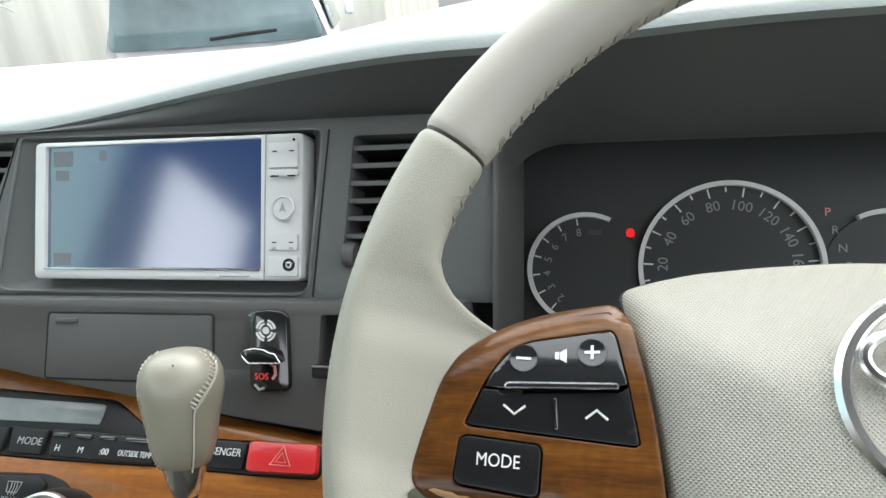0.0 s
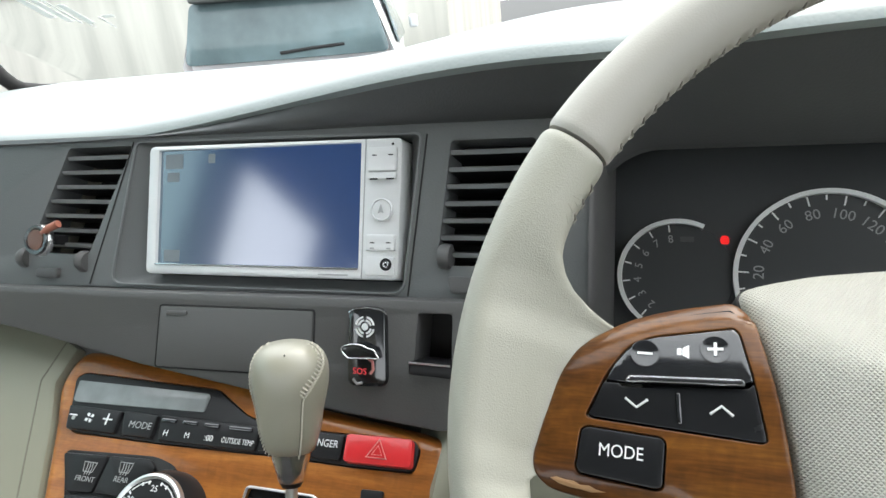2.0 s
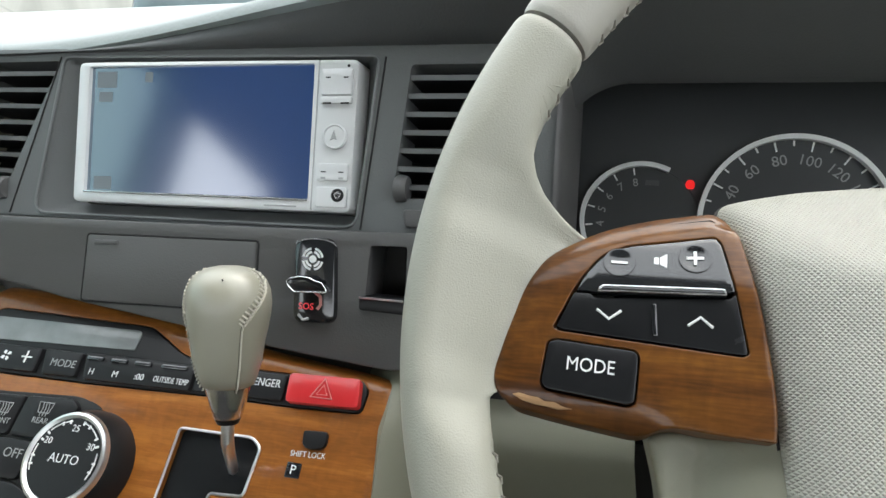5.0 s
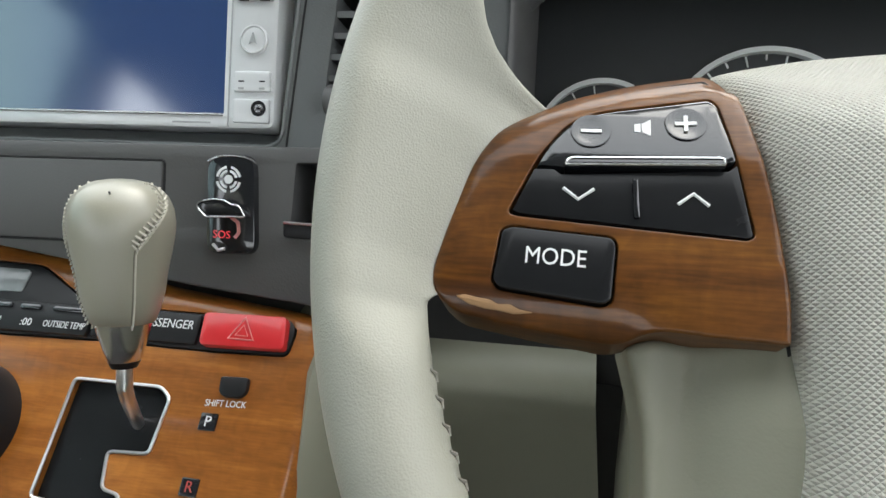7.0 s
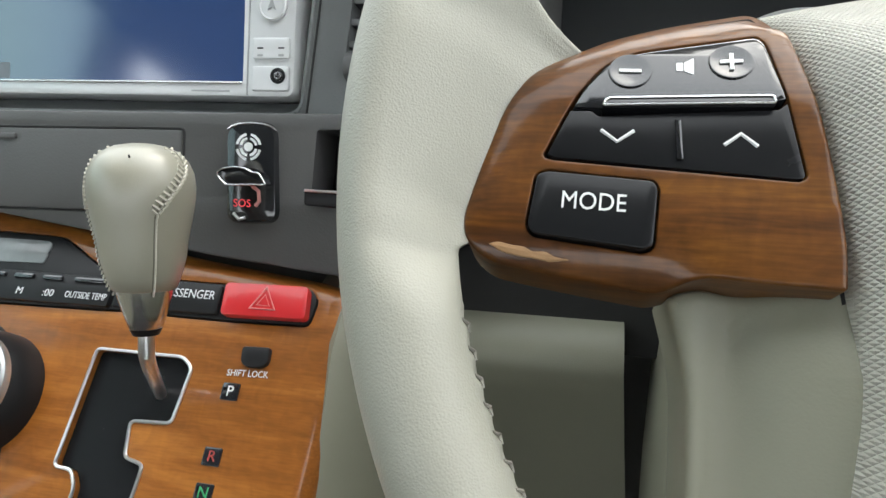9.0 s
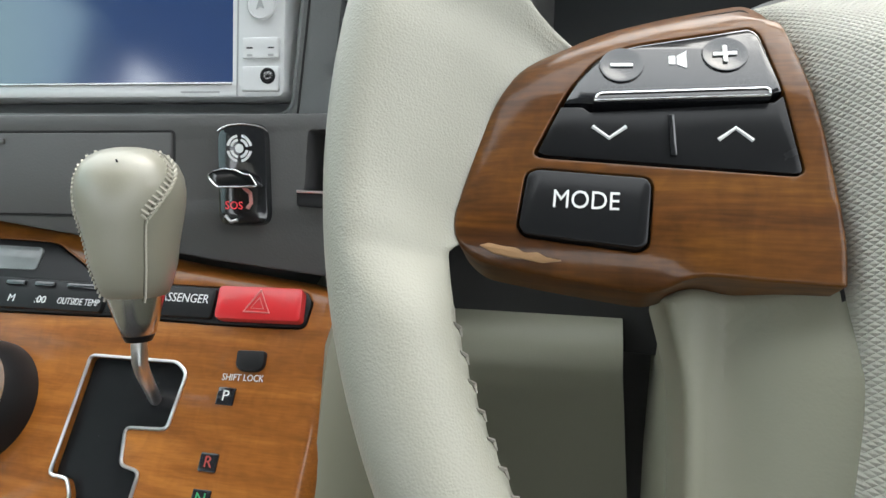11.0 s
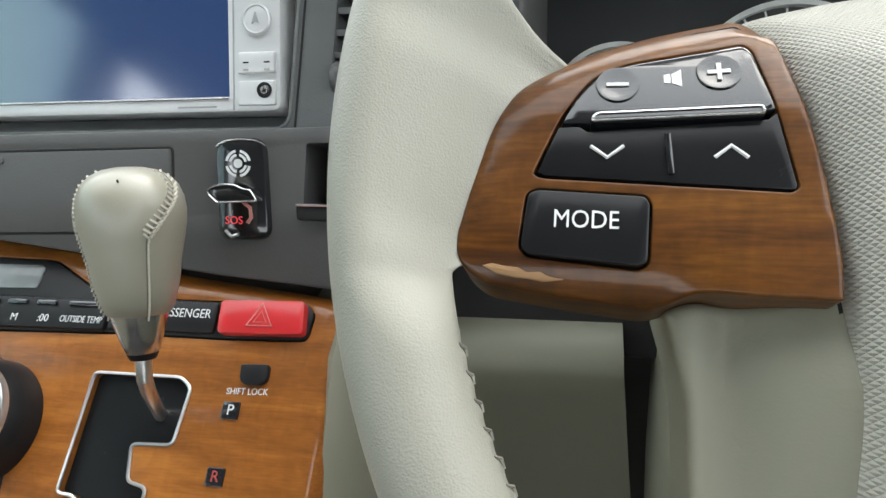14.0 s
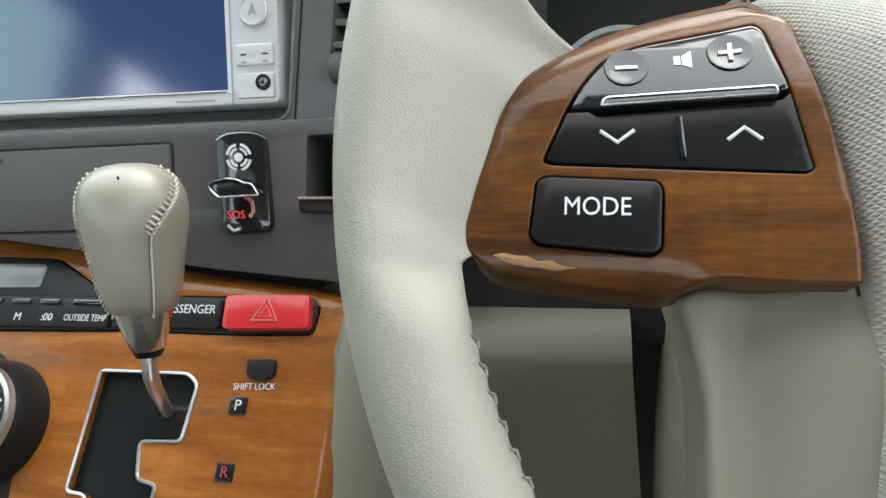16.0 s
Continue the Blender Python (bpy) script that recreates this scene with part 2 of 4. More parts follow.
def part(name, bm, material, parent, label="", angle=38):
    ob = new(name, finish(bm, name, material, angle))
    ob.parent = parent
    return tagged(ob, label)


def solid(name, bm, material, m, label, category, kind="", angle=38):
    ob = new(name, finish(bm, name, material, angle))
    ob.matrix_world = m
    return tagged(ob, label, category, "", kind)


def tilted(x, y, z, tilt):
    """A frame on a leaning panel: x to the right, y up along it, z out of it towards the seats."""
    return pose(x, y, z, 90 - tilt)


def mm(pts):
    return [(x / 1000, y / 1000) for x, y in pts]


def rounded(pts, r, n=4):
    """The polygon with its corners rounded; r one radius or one for each corner."""
    out = []
    k = len(pts)
    for i in range(k):
        p, a, b = Vector(pts[i]), Vector(pts[i - 1]), Vector(pts[(i + 1) % k])
        rad = r[i] if isinstance(r, (list, tuple)) else r
        da, db = (a - p), (b - p)
        d = min(rad, da.length * 0.48, db.length * 0.48)
        s, e = p + da.normalized() * d, p + db.normalized() * d
        for j in range(n + 1):
            t = j / n
            out.append(tuple((1 - t) ** 2 * s + 2 * t * (1 - t) * p + t * t * e))
    return out


def area(pts):
    return sum(a[0] * b[1] - b[0] * a[1] for a, b in zip(pts, pts[1:] + pts[:1])) / 2


def offset(pts, d, vary=None):
    """The closed outline moved inwards by d."""
    if area(pts) < 0:
        d = -d
    out = []
    k = len(pts)
    for i in range(k):
        p, a, b = Vector(pts[i]), Vector(pts[i - 1]), Vector(pts[(i + 1) % k])
        u, v = (p - a), (b - p)
        u = u.normalized() if u.length > 1e-9 else v.normalized()
        v = v.normalized() if v.length > 1e-9 else u
        n = Vector((-u.y - v.y, u.x + v.x))
        n = n.normalized() if n.length > 1e-6 else Vector((-u.y, u.x))
        c = max(0.5, n.dot(Vector((-u.y, u.x))))
        out.append(tuple(p + n * (d / c * (vary(p.x, p.y) if vary else 1.0))))
    return out


def slab(outer, z0, z1, bev=0.0008, holes=(), seg=2, bm=None, hole_bev=0.0005, vary=None):
    """A plate from z0 up to z1 with an eased upper edge, and openings through it."""
    bm = bm or bmesh.new()
    cap = bm.faces.layers.int.get("cap") or bm.faces.layers.int.new("cap")
    rims = []
    for pts, sign, bev in [(outer, 1, bev)] + [(h, -1, min(bev, hole_bev)) for h in holes]:
        levels = [(0, z0)] + [(bev * (1 - math.cos(math.pi / 2 * s / seg)), z1 - bev + bev * math.sin(math.pi / 2 * s / seg)) for s in range(seg + 1)]
        if bev <= 0:
            levels = [(0, z0), (0, z1)]
        last = None
        for d, z in levels:
            loop = [bm.verts.new((x, y, z)) for x, y in (offset(pts, sign * d, vary if sign > 0 else None) if d else pts)]
            if last:
                for i in range(len(loop)):
                    j = (i + 1) % len(loop)
                    bm.faces.new((last[i], last[j], loop[j], loop[i]))
            last = loop
        rims.append(last)
    if holes:
        flat = [v for loop in rims for v in loop]
        for tri in geometry.tessellate_polygon([[v.co for v in loop] for loop in rims]):
            if len(set(tri)) == 3 and not bm.faces.get([flat[i] for i in tri]):
                bm.faces.new([flat[i] for i in tri])[cap] = 1
    else:
        f = bm.faces.new(rims[0])
        for g in bmesh.ops.triangulate(bm, faces=[f])["faces"]:
            g[cap] = 1
    return bm


def rect(x0, x1, y0, y1, r=0.001, n=3):
    return rounded([(x0, y0), (x1, y0), (x1, y1), (x0, y1)], r, n)


def box(x0, x1, y0, y1, z0, z1, bev=0.001, r=0.001):
    return slab(rect(x0, x1, y0, y1, r), z0, z1, bev)


def block(x0, x1, y0, y1, z0, z1, bev=0.0):
    bm = bmesh.new()
    bmesh.ops.create_cube(bm, size=1, matrix=Matrix.Translation(((x0 + x1) / 2, (y0 + y1) / 2, (z0 + z1) / 2)) @ Matrix.Diagonal((x1 - x0, y1 - y0, z1 - z0, 1)))
    if bev:
        bmesh.ops.bevel(bm, geom=bm.edges[:], offset=bev, segments=3, profile=0.5, affect="EDGES")
    return bm


def lathe(profile, n=48, x=0.0, y=0.0, bm=None):
    """Turns a profile of (radius, height) round the z axis at (x, y)."""
    bm = bm or bmesh.new()
    last = None
    for r, z in profile:
        if r < 1e-7:
            ring = [bm.verts.new((x, y, z))]
        else:
            ring = [bm.verts.new((x + r * math.cos(2 * math.pi * i / n), y + r * math.sin(2 * math.pi * i / n), z)) for i in range(n)]
        if last:
            for i in range(n):
                j = (i + 1) % n
                q = [last[i % len(last)], last[j % len(last)], ring[j % len(ring)], ring[i % len(ring)]]
                q = list(dict.fromkeys(q))
                if len(q) > 2:
                    bm.faces.new(q)
        last = ring
    return bm


def tube(path, radius, n=8, closed=False, bm=None):
    bm = bm or bmesh.new()
    pts = [Vector(p) for p in path]
    k = len(pts)
    last, first, side = None, None, None
    for i, p in enumerate(pts):
        a = pts[i - 1] if (i or closed) else p
        b = pts[(i + 1) % k] if (i < k - 1 or closed) else p
        d = (b - a).normalized()
        if side is None:
            side = d.orthogonal().normalized()
        side = (side - d * side.dot(d)).normalized()
        up = d.cross(side)
        r = radius[i] if isinstance(radius, (list, tuple)) else radius
        ring = [bm.verts.new(p + r * (math.cos(2 * math.pi * j / n) * side + math.sin(2 * math.pi * j / n) * up)) for j in range(n)]
        if last:
            for j in range(n):
                bm.faces.new((last[j], last[(j + 1) % n], ring[(j + 1) % n], ring[j]))
        else:
            first = ring
        last = ring
    if closed:
        for j in range(n):
            bm.faces.new((last[j], last[(j + 1) % n], first[(j + 1) % n], first[j]))
    else:
        bm.faces.new(first)
        bm.faces.new(last)
    return bm


def arc_band(cx, cy, r0, r1, a0, a1, z0, z1, n=60, bm=None):
    """A flat curved band between two radii, from angle a0 to a1 in degrees."""
    bm = bm or bmesh.new()
    rows = []
    for i in range(n + 1):
        a = radians(a0 + (a1 - a0) * i / n)
        c, s = math.cos(a), math.sin(a)
        rows.append([bm.verts.new((cx + r * c, cy + r * s, z)) for r, z in ((r0, z0), (r0, z1), (r1, z1), (r1, z0))])
    for p, q in zip(rows, rows[1:]):
        for j in range(4):
            bm.faces.new((p[j], p[(j + 1) % 4], q[(j + 1) % 4], q[j]))
    bm.faces.new(rows[0])
    bm.faces.new(rows[-1])
    return bm


def dome(outline, cx, cy, z0, z1, height, power=2.2, rings=14, edge=0.0):
    """A plate whose face swells towards (cx, cy)."""
    bm = bmesh.new()
    last = [bm.verts.new((x, y, z0)) for x, y in outline]
    for i in range(rings):
        s = 1 - i / rings
        z = z1 + height * (1 - s ** power) - edge * s ** 20
        loop = [bm.verts.new((cx + (x - cx) * s, cy + (y - cy) * s, z)) for x, y in outline]
        for a in range(len(loop)):
            b = (a + 1) % len(loop)
            bm.faces.new((last[a], last[b], loop[b], loop[a]))
        last = loop
    tip = bm.verts.new((cx, cy, z1 + height))
    for a in range(len(last)):
        bm.faces.new((last[a], last[(a + 1) % len(last)], tip))
    return bm


def grid(rows):
    """A sheet through rows of points."""
    bm = bmesh.new()
    vs = [[bm.verts.new(p) for p in r] for r in rows]
    for a, b in zip(vs, vs[1:]):
        for i in range(len(a) - 1):
            bm.faces.new((a[i], a[i + 1], b[i + 1], b[i]))
    return bm


def text(parent, body, size, x, y, z, material, turn=0.0, name="lettering", squeeze=1.0):
    cu = bpy.data.curves.new(name, "FONT")
    cu.body, cu.size, cu.align_x, cu.align_y, cu.extrude = body, size, "CENTER", "CENTER", 0.00008
    cu.resolution_u = 3
    tmp = bpy.data.objects.new(name, cu)
    me = bpy.data.meshes.new_from_object(tmp)
    me.name = name
    bpy.data.objects.remove(tmp)
    me.transform(pose(x, y, z, 0, 0, turn) @ Matrix.Diagonal((squeeze, 1, 1, 1)))
    me.materials.clear()
    me.materials.append(material)
    ob = new(name, me)
    ob.parent = parent
    return ob


def smooth(a, b, x):
    t = min(1, max(0, (x - a) / (b - a)))
    return t * t * (3 - 2 * t)


NAV = tilted(-0.27, 0.4740, 1.1364, 21.5)
LOW = tilted(-0.25, 0.4235, 1.0802, 20.5)
CONSOLE = tilted(-0.25, 0.3960, 1.0121, 49.5)
GAUGES = tilted(0.10, 0.5492, 1.1104, 26.5)
SPOKE = tilted(0.0104, 0.2849, 1.1320, 41.5)
WHEEL = tilted(0.1217, 0.2829, 1.1374, 33.7)

# ---- setting: ground, street wall, cabin shell ----
bm = bmesh.new()
bmesh.ops.create_circle(bm, cap_ends=True, segments=64, radius=300)
solid("ground", bm, TARMAC, pose(0, 0, 0), "worn dark tarmac yard outside the car", "ground", "structure")

wall = thing("wall_street", pose(-4.2, 8.2, 0, 0, 0, 6), "low retaining wall of stained, streaked concrete", "wall", "", "structure")
part("wall_body", block(-9, 1.6, 0, 0.35, 0, 1.75, 0.02), CONCRETE, wall)
part("coping", block(-9, 1.6, -0.05, 0.4, 1.752, 1.9, 0.03), CONCRETE, wall)

cabin = thing("car_cabin", pose(0, 0, 0), "beige-lined cabin shell of the parked car", "car cabin", "", "structure")
part("roof_lining", block(-1.06, 0.51, -2.3, 0.14, 1.75, 1.79, 0.01), HEADLINER, cabin)
part("floor_pan", block(-1.06, 0.51, -2.3, 1.25, 0.30, 0.35), RUBBER, cabin)
for x in (-1.06, 0.47):
    part("door_panel", block(x, x + 0.04, -2.3, 1.25, 0.35, 1.20, 0.01), BEIGE, cabin)
    part("centre_pillar", block(x, x + 0.04, -0.42, -0.29, 1.20, 1.75, 0.01), HEADLINER, cabin)
side_glass = part("side_window", block(-1.042, -1.038, -0.289, 0.60, 1.19, 1.76), TINTED, cabin, "green tinted passenger window")
side_glass.visible_shadow = False
for x in (-1.06, 0.47):
    part("rear_pillar", block(x, x + 0.04, -1.12, -0.86, 1.20, 1.75, 0.01), HEADLINER, cabin)
part("tail_panel", block(-1.02, 0.47, -2.34, -2.3, 0.35, 1.2, 0.01), BEIGE, cabin)
part("fire_wall", block(-1.02, 0.47, 1.2, 1.24, 0.35, 1.14, 0.01), RUBBER, cabin)

seal = tube([(-1.03, 0.80, 1.375), (-1.03, 0.86, 1.318), (-1.03, 0.902, 1.277), (-1.03, 0.922, 1.249), (-1.03, 0.938, 1.234), (-1.03, 0.956, 1.225), (-1.03, 0.993, 1.218), (-1.03, 1.035, 1.215)], 0.012, 10)
part("corner_seal", seal, RUBBER, cabin, "black rubber seal at the windscreen corner")

screen_pane = slab(rect(-1.04, 0.49, -0.64, 0.63, 0.06), -0.002, 0.002, 0.0005)
pane = solid("windscreen", screen_pane, GLASS, pose(0, 0.66, 1.455, -27.8), "clear sloping windscreen glass with marker writing", "windscreen", "structure")
pane.visible_shadow = False

# ---- dashboard ----
dash = thing("dashboard", pose(0, 0, 0), "two-tone grey vinyl dashboard with centre fascia and air vents", "dashboard")


def edge_line(x):
    return 0.50 - 0.04 * smooth(-0.35, 0.0, x), 1.201 + 0.041 * smooth(-0.46, -0.05, x) + 0.006 * smooth(-0.05, 0.12, x) - 0.02 * smooth(0.30, 0.45, x)


xs = [-1.0 + 1.44 * i / 72 for i in range(73)]
rows = []
for k in range(11):
    row = []
    for x in xs:
        ye, ze = edge_line(x)
        if k == 0:
            p = (x, ye + 0.004, ze - 0.006)
        elif k == 1:
            p = (x, ye, ze - 0.002)
        elif k == 2:
            p = (x, ye + 0.003, ze + 0.003)
        else:
            s = (k - 3) / 7
            y = ye + 0.012 + s * (1.2 - ye)
            p = (x, y, ze + 0.006 + 0.022 * math.sin(min(1, s * 1.35) * math.pi / 2) - 0.10 * smooth(0.7, 1, s))
        row.append(p)
    rows.append(row)
part("top_pad", grid(rows), DASH_TOP, dash, "pale grey grained top pad", 60)



def lip(x):
    """The lower edge of the hood: over the fascia, then a round-cornered brow over the gauges."""
    if x < -0.0431:
        return 0.5035, 1.199
    drop = 0.045 * (1 - math.sqrt(max(0.0, 1 - (max(0.0, 0.002 - x) / 0.045) ** 2)))
    return 0.5155 - 0.498 * drop, 1.1774 - drop


xs = sorted(xs + [-0.0432, -0.0430, -0.0415, -0.036, -0.033, -0.028, -0.023, -0.014, -0.009, -0.004])
rows = []
for k in range(9):
    row = []
    for x in xs:
        ye, ze = edge_line(x)
        c = smooth(-0.16, -0.02, x)
        a, b, d = (ye + 0.004, ze - 0.004), (0.487 + 0.005 * c, 1.204 - 0.006 * c), lip(x)
        t = k / 8
        row.append((x, (1 - t) ** 2 * a[0] + 2 * t * (1 - t) * b[0] + t * t * d[0], (1 - t) ** 2 * a[1] + 2 * t * (1 - t) * b[1] + t * t * d[1]))
    rows.append(row)
part("hood", grid(rows), DASH_DARK, dash, "dark grey sweeping hood face", 60)
rows = []
for u, v in ((0.0, 0.0), (0.003, -0.0035), (0.008, -0.004), (0.03, 0.004), (0.08, 0.024)):
    rows.append([(x, lip(x)[0] + u, lip(x)[1] + v) for x in xs if x > -0.0431])
part("hood_underside", grid(rows), DASH_DARK, dash, "dark rolled lip under the hood", 60)

TRAY = rounded(mm([(-121, 66), (118, 63), (108, -46), (-142, -46)]), [0.006, 0.006, 0.010, 0.012])
VENT_A = rounded(mm([(-190, 63), (-125, 63), (-166, -24), (-230, -22)]), 0.003, 3)
VENT_B = rounded(mm([(139, 57), (196, 57), (188, -26), (131, -26)]), 0.003, 3)
bm = slab(mm([(-420, 74), (-121, 72), (232, 70), (232, -49), (-142, -49), (-420, -54)]), -0.03, 0.0, 0.001, [TRAY, VENT_A, VENT_B])
bm.transform(NAV)
part("fascia", bm, FASCIA, dash, "mid grey grained centre fascia")
NAV_HOLE = rounded(mm([(-107, 62), (107, 62), (107, -38), (-107, -38)]), 0.004)
bm = bmesh.new()
outer = [bm.verts.new((x, y, -0.0005)) for x, y in TRAY]
inner = [bm.verts.new((x, y, -0.012)) for x, y in NAV_HOLE]
for i in range(len(outer)):
    j = (i + 1) % len(outer)
    bm.faces.new((outer[i], outer[j], inner[j], inner[i]))
bm.transform(NAV)
part("screen_surround", bm, FASCIA, dash, "dished grey surround of the screen")
# Thin tube along the surround; its pale colour is a painted highlight.
bm = tube([(x, y, 0.0) for x, y in TRAY], 0.0011, 8, True)
bm.transform(NAV)
part("surround_edge", bm, EDGE_HIGHLIGHT, dash, "rounded surround edge, painted pale as a highlight")
bm = tube([(x, y, 0.0002) for x, y in mm([(-163, -47), (-124, 66)])], 0.0006, 6)
bm.transform(NAV)
part("seam", bm, BLACK_DEEP, dash)
bm = tube([(0.122, 0.062, 0.0002), (0.111, -0.047, 0.0002)], 0.0006, 6)
bm.transform(NAV)
part("seam", bm, BLACK_DEEP, dash)


def air_vent(corner, count, levers):
    """A deep slatted air outlet whose sides lean; corner holds its four corners in metres."""
    tl, tr, br, bl = [Vector((*c, 0)) for c in corner]
    back = slab([tuple(v.xy) for v in (bl, br, tr, tl)], -0.045, -0.044, 0)
    back.transform(NAV)
    vent = part("air_vent", back, BLACK_DEEP, dash, "black slatted air vent")
    for i in range(count):
        t = (i + 0.65) / (count + 0.3)
        a, b = tl.lerp(bl, t), tr.lerp(br, t)
        bm = bmesh.new()
        prof = [(-0.0018, -0.003), (0.0012, -0.0018), (0.0022, -0.007), (-0.0010, -0.034), (-0.0040, -0.034)]
        ends = [[bm.verts.new((p.x, p.y + dy, dz)) for dy, dz in prof] for p in (a, b)]
        for j in range(5):
            bm.faces.new((ends[0][j], ends[0][(j + 1) % 5], ends[1][(j + 1) % 5], ends[1][j]))
        bm.faces.new(ends[0])
        bm.faces.new(ends[1])
        bm.transform(NAV)
        # Black slat with a pale front: shade and edge highlight put into the colours.
        slat = part("slat", bm, BLACK, vent)
        slat.data.materials.append(EDGE_HIGHLIGHT)
        slat.data.polygons[0].material_index = 1
    for lever in levers:
        bm = lathe([(0, -0.004), (0.0075, -0.004), (0.0085, -0.002), (0.0085, 0.002), (0.0075, 0.004), (0, 0.004)], 24)
        bm.transform(NAV @ pose(lever[0], lever[1], -0.001, 0, 90))
        part("thumb_wheel", bm, FASCIA_LOW, vent)


air_vent(mm([(-190, 63), (-125, 63), (-166, -24), (-230, -22)]), 7, ((-0.1700, -0.0290), (-0.2330, -0.0270)))
air_vent(mm([(139, 57), (196, 57), (188, -26), (131, -26)]), 7, ((0.1370, -0.0200),))
bm = slab(rounded(mm([(-217, -35), (-193, -35), (-194, -43), (-218, -43)]), 0.003), -0.002, 0.004, 0.0015)
bm.transform(NAV)
part("vent_lever", bm, FASCIA_LOW, dash)
bm = slab(rounded(mm([(139, -33), (185, -33), (187, -44), (141, -44)]), 0.003), -0.002, 0.0025, 0.001)
bm.transform(NAV)
part("vent_lever", bm, FASCIA_LOW, dash)

POCKET = rounded(mm([(108.5, 14.5), (131, 15), (131, -18.5), (106.5, -18)]), 0.002)
bm = slab(mm([(-420, 20), (-132, 21), (96, 22.5), (196, 23.6), (200, -30), (160, -52), (123, -58), (57, -52), (-106, -32), (-214, -14), (-420, 14)]), -0.05, 0.0, 0.002, [POCKET])
bm.transform(LOW)
part("lower_fascia", bm, FASCIA_LOW, dash, "charcoal lower fascia panel")
bm = slab(rounded(mm([(-88.5, 11.5), (35.2, 12.8), (34.6, -30), (-92, -32)]), 0.002), -0.004, 0.0009, 0.0008)
bm.transform(LOW)
groove = tube([(x, y, 0.0) for x, y in offset(rounded(mm([(-88.5, 11.5), (35.2, 12.8), (34.6, -30), (-92, -32)]), 0.002), -0.0007)], 0.0007, 6, True)
groove.transform(LOW)
lid = part("storage_lid", bm, FASCIA_LOW, dash, "closed lid of the small storage box")
bm = slab(rounded(mm([(-82.5, 8.2), (-65, 8.8), (-65, 5.8), (-82.5, 5.2)]), 0.001), 0.0008, 0.002, 0.0005)
bm.transform(LOW)
part("finger_tab", bm, FASCIA_LOW, lid)
part("lid_gap", groove, BLACK_DEEP, lid)
bm = slab(rounded(mm([(104, 17), (135, 18), (135, -21), (102, -20)]), 0.003), -0.03, -0.029, 0)
bm.transform(LOW)
part("pocket_back", bm, BLACK_DEEP, dash)
bm = slab(rounded(mm([(105, -15), (133, -15.5), (133, -24), (105, -23)]), 0.002), -0.02, 0.006, 0.001)
bm.transform(LOW)
cup = part("pocket_tray", bm, BLACK, dash)
bm = tube([(0.1055, -0.0155, 0.0062), (0.132, -0.0160, 0.0062)], 0.0007, 6)
bm.transform(LOW)
part("bright_edge", bm, SATIN, cup, "thin bright edge")

bm = slab(mm([(-420, 20), (150, 20), (150, -84), (123, -80), (57, -75), (-106, -62), (-214, -45), (-420, -30)]), -0.07, -0.034, 0.002)
bm.transform(LOW)
part("lower_fill", bm, FASCIA_LOW, dash)
# Added black sheet: the deep shade round the column is put into its colour.
bm = slab(mm([(151, 20), (190, 20), (200, -25), (262, -32), (440, -32), (440, -100), (240, -92), (151, -84)]), -0.07, -0.034, 0.002)
bm.transform(LOW)
part("column_shade_sheet", bm, BLACK_DEEP, dash, "added black sheet for the deep shade round the steering column")

# passenger side and knee panels, beige
bm = slab(mm([(-420, 92), (-300, 80), (-214, 62), (-193, 53), (-200, 24), (-185, -10), (-163, -75), (-142, -140), (-420, -140)]), -0.05, -0.003, 0.005)
bm.transform(CONSOLE)
part("passenger_panel", bm, BEIGE, dash, "beige lower passenger panel")
bm = tube([(-0.207, 0.057, -0.0030), (-0.215, 0.024, -0.0030), (-0.203, -0.012, -0.0030), (-0.181, -0.078, -0.0030), (-0.162, -0.136, -0.0030)], 0.0007, 6)
bm.transform(CONSOLE)
part("seam", bm, KNOB_SEAM, dash)
rows = []
for k, (y, z) in enumerate([(0.47, 1.000), (0.445, 1.012), (0.425, 1.014), (0.412, 1.008), (0.406, 0.996), (0.412, 0.975), (0.425, 0.93), (0.44, 0.86), (0.45, 0.70)]):
    rows.append([(x, y, z - 0.016) for x in (-0.10, -0.06, 0.0, 0.0135 + 0.1 * max(0.0, 1.0 - z))])
part("knee_panel", grid(rows), BEIGE, dash, "beige padded knee panel", 70)
rows = []
for y, z in [(0.46, 1.03), (0.405, 1.02), (0.372, 1.00), (0.34, 0.96), (0.31, 0.92), (0.25, 0.86)]:
    rows.append([(-0.150, y + 0.05, z), (-0.124, y + 0.004, z), (-0.118, y + 0.008, z - 0.002), (-0.098, y + 0.05, z - 0.012), (-0.078, y + 0.12, z - 0.02)])
part("console_side", grid(rows), BEIGE, dash, "beige side of the centre console", 70)
part("under_dash", block(-0.16, 0.44, 0.50, 0.53, 0.6, 0.99), FASCIA_LOW, dash)

# ---- navigation unit ----
nav = thing("navigation_unit", NAV, "silver double-height car navigation unit, screen lit blue", "navigation unit")
part("body", slab(rounded(mm([(-105, -37), (105, -37), (106, 60), (-105, 61)]), 0.005), -0.03, 0.004, 0.002, [rect(-0.0955, 0.0755, -0.0295, 0.0575, 0.001)]), SILVER, nav)
disp = part("screen", slab(rect(-0.0965, 0.0765, -0.0305, 0.0585, 0.001), -0.004, 0.0012, 0), SCREEN, nav, "glowing blue display")
disp.matrix_basis = Matrix.Identity(4)
bm = tube([(-0.0955, -0.0295, 0.0042), (0.0755, -0.0295, 0.0042)], 0.0008, 6)
part("lower_lip", bm, CHROME, nav)
part("column_seam", tube([(0.0782, -0.036, 0.0038), (0.0790, 0.0595, 0.0038)], 0.0006, 6), GREY_PRINT, nav)
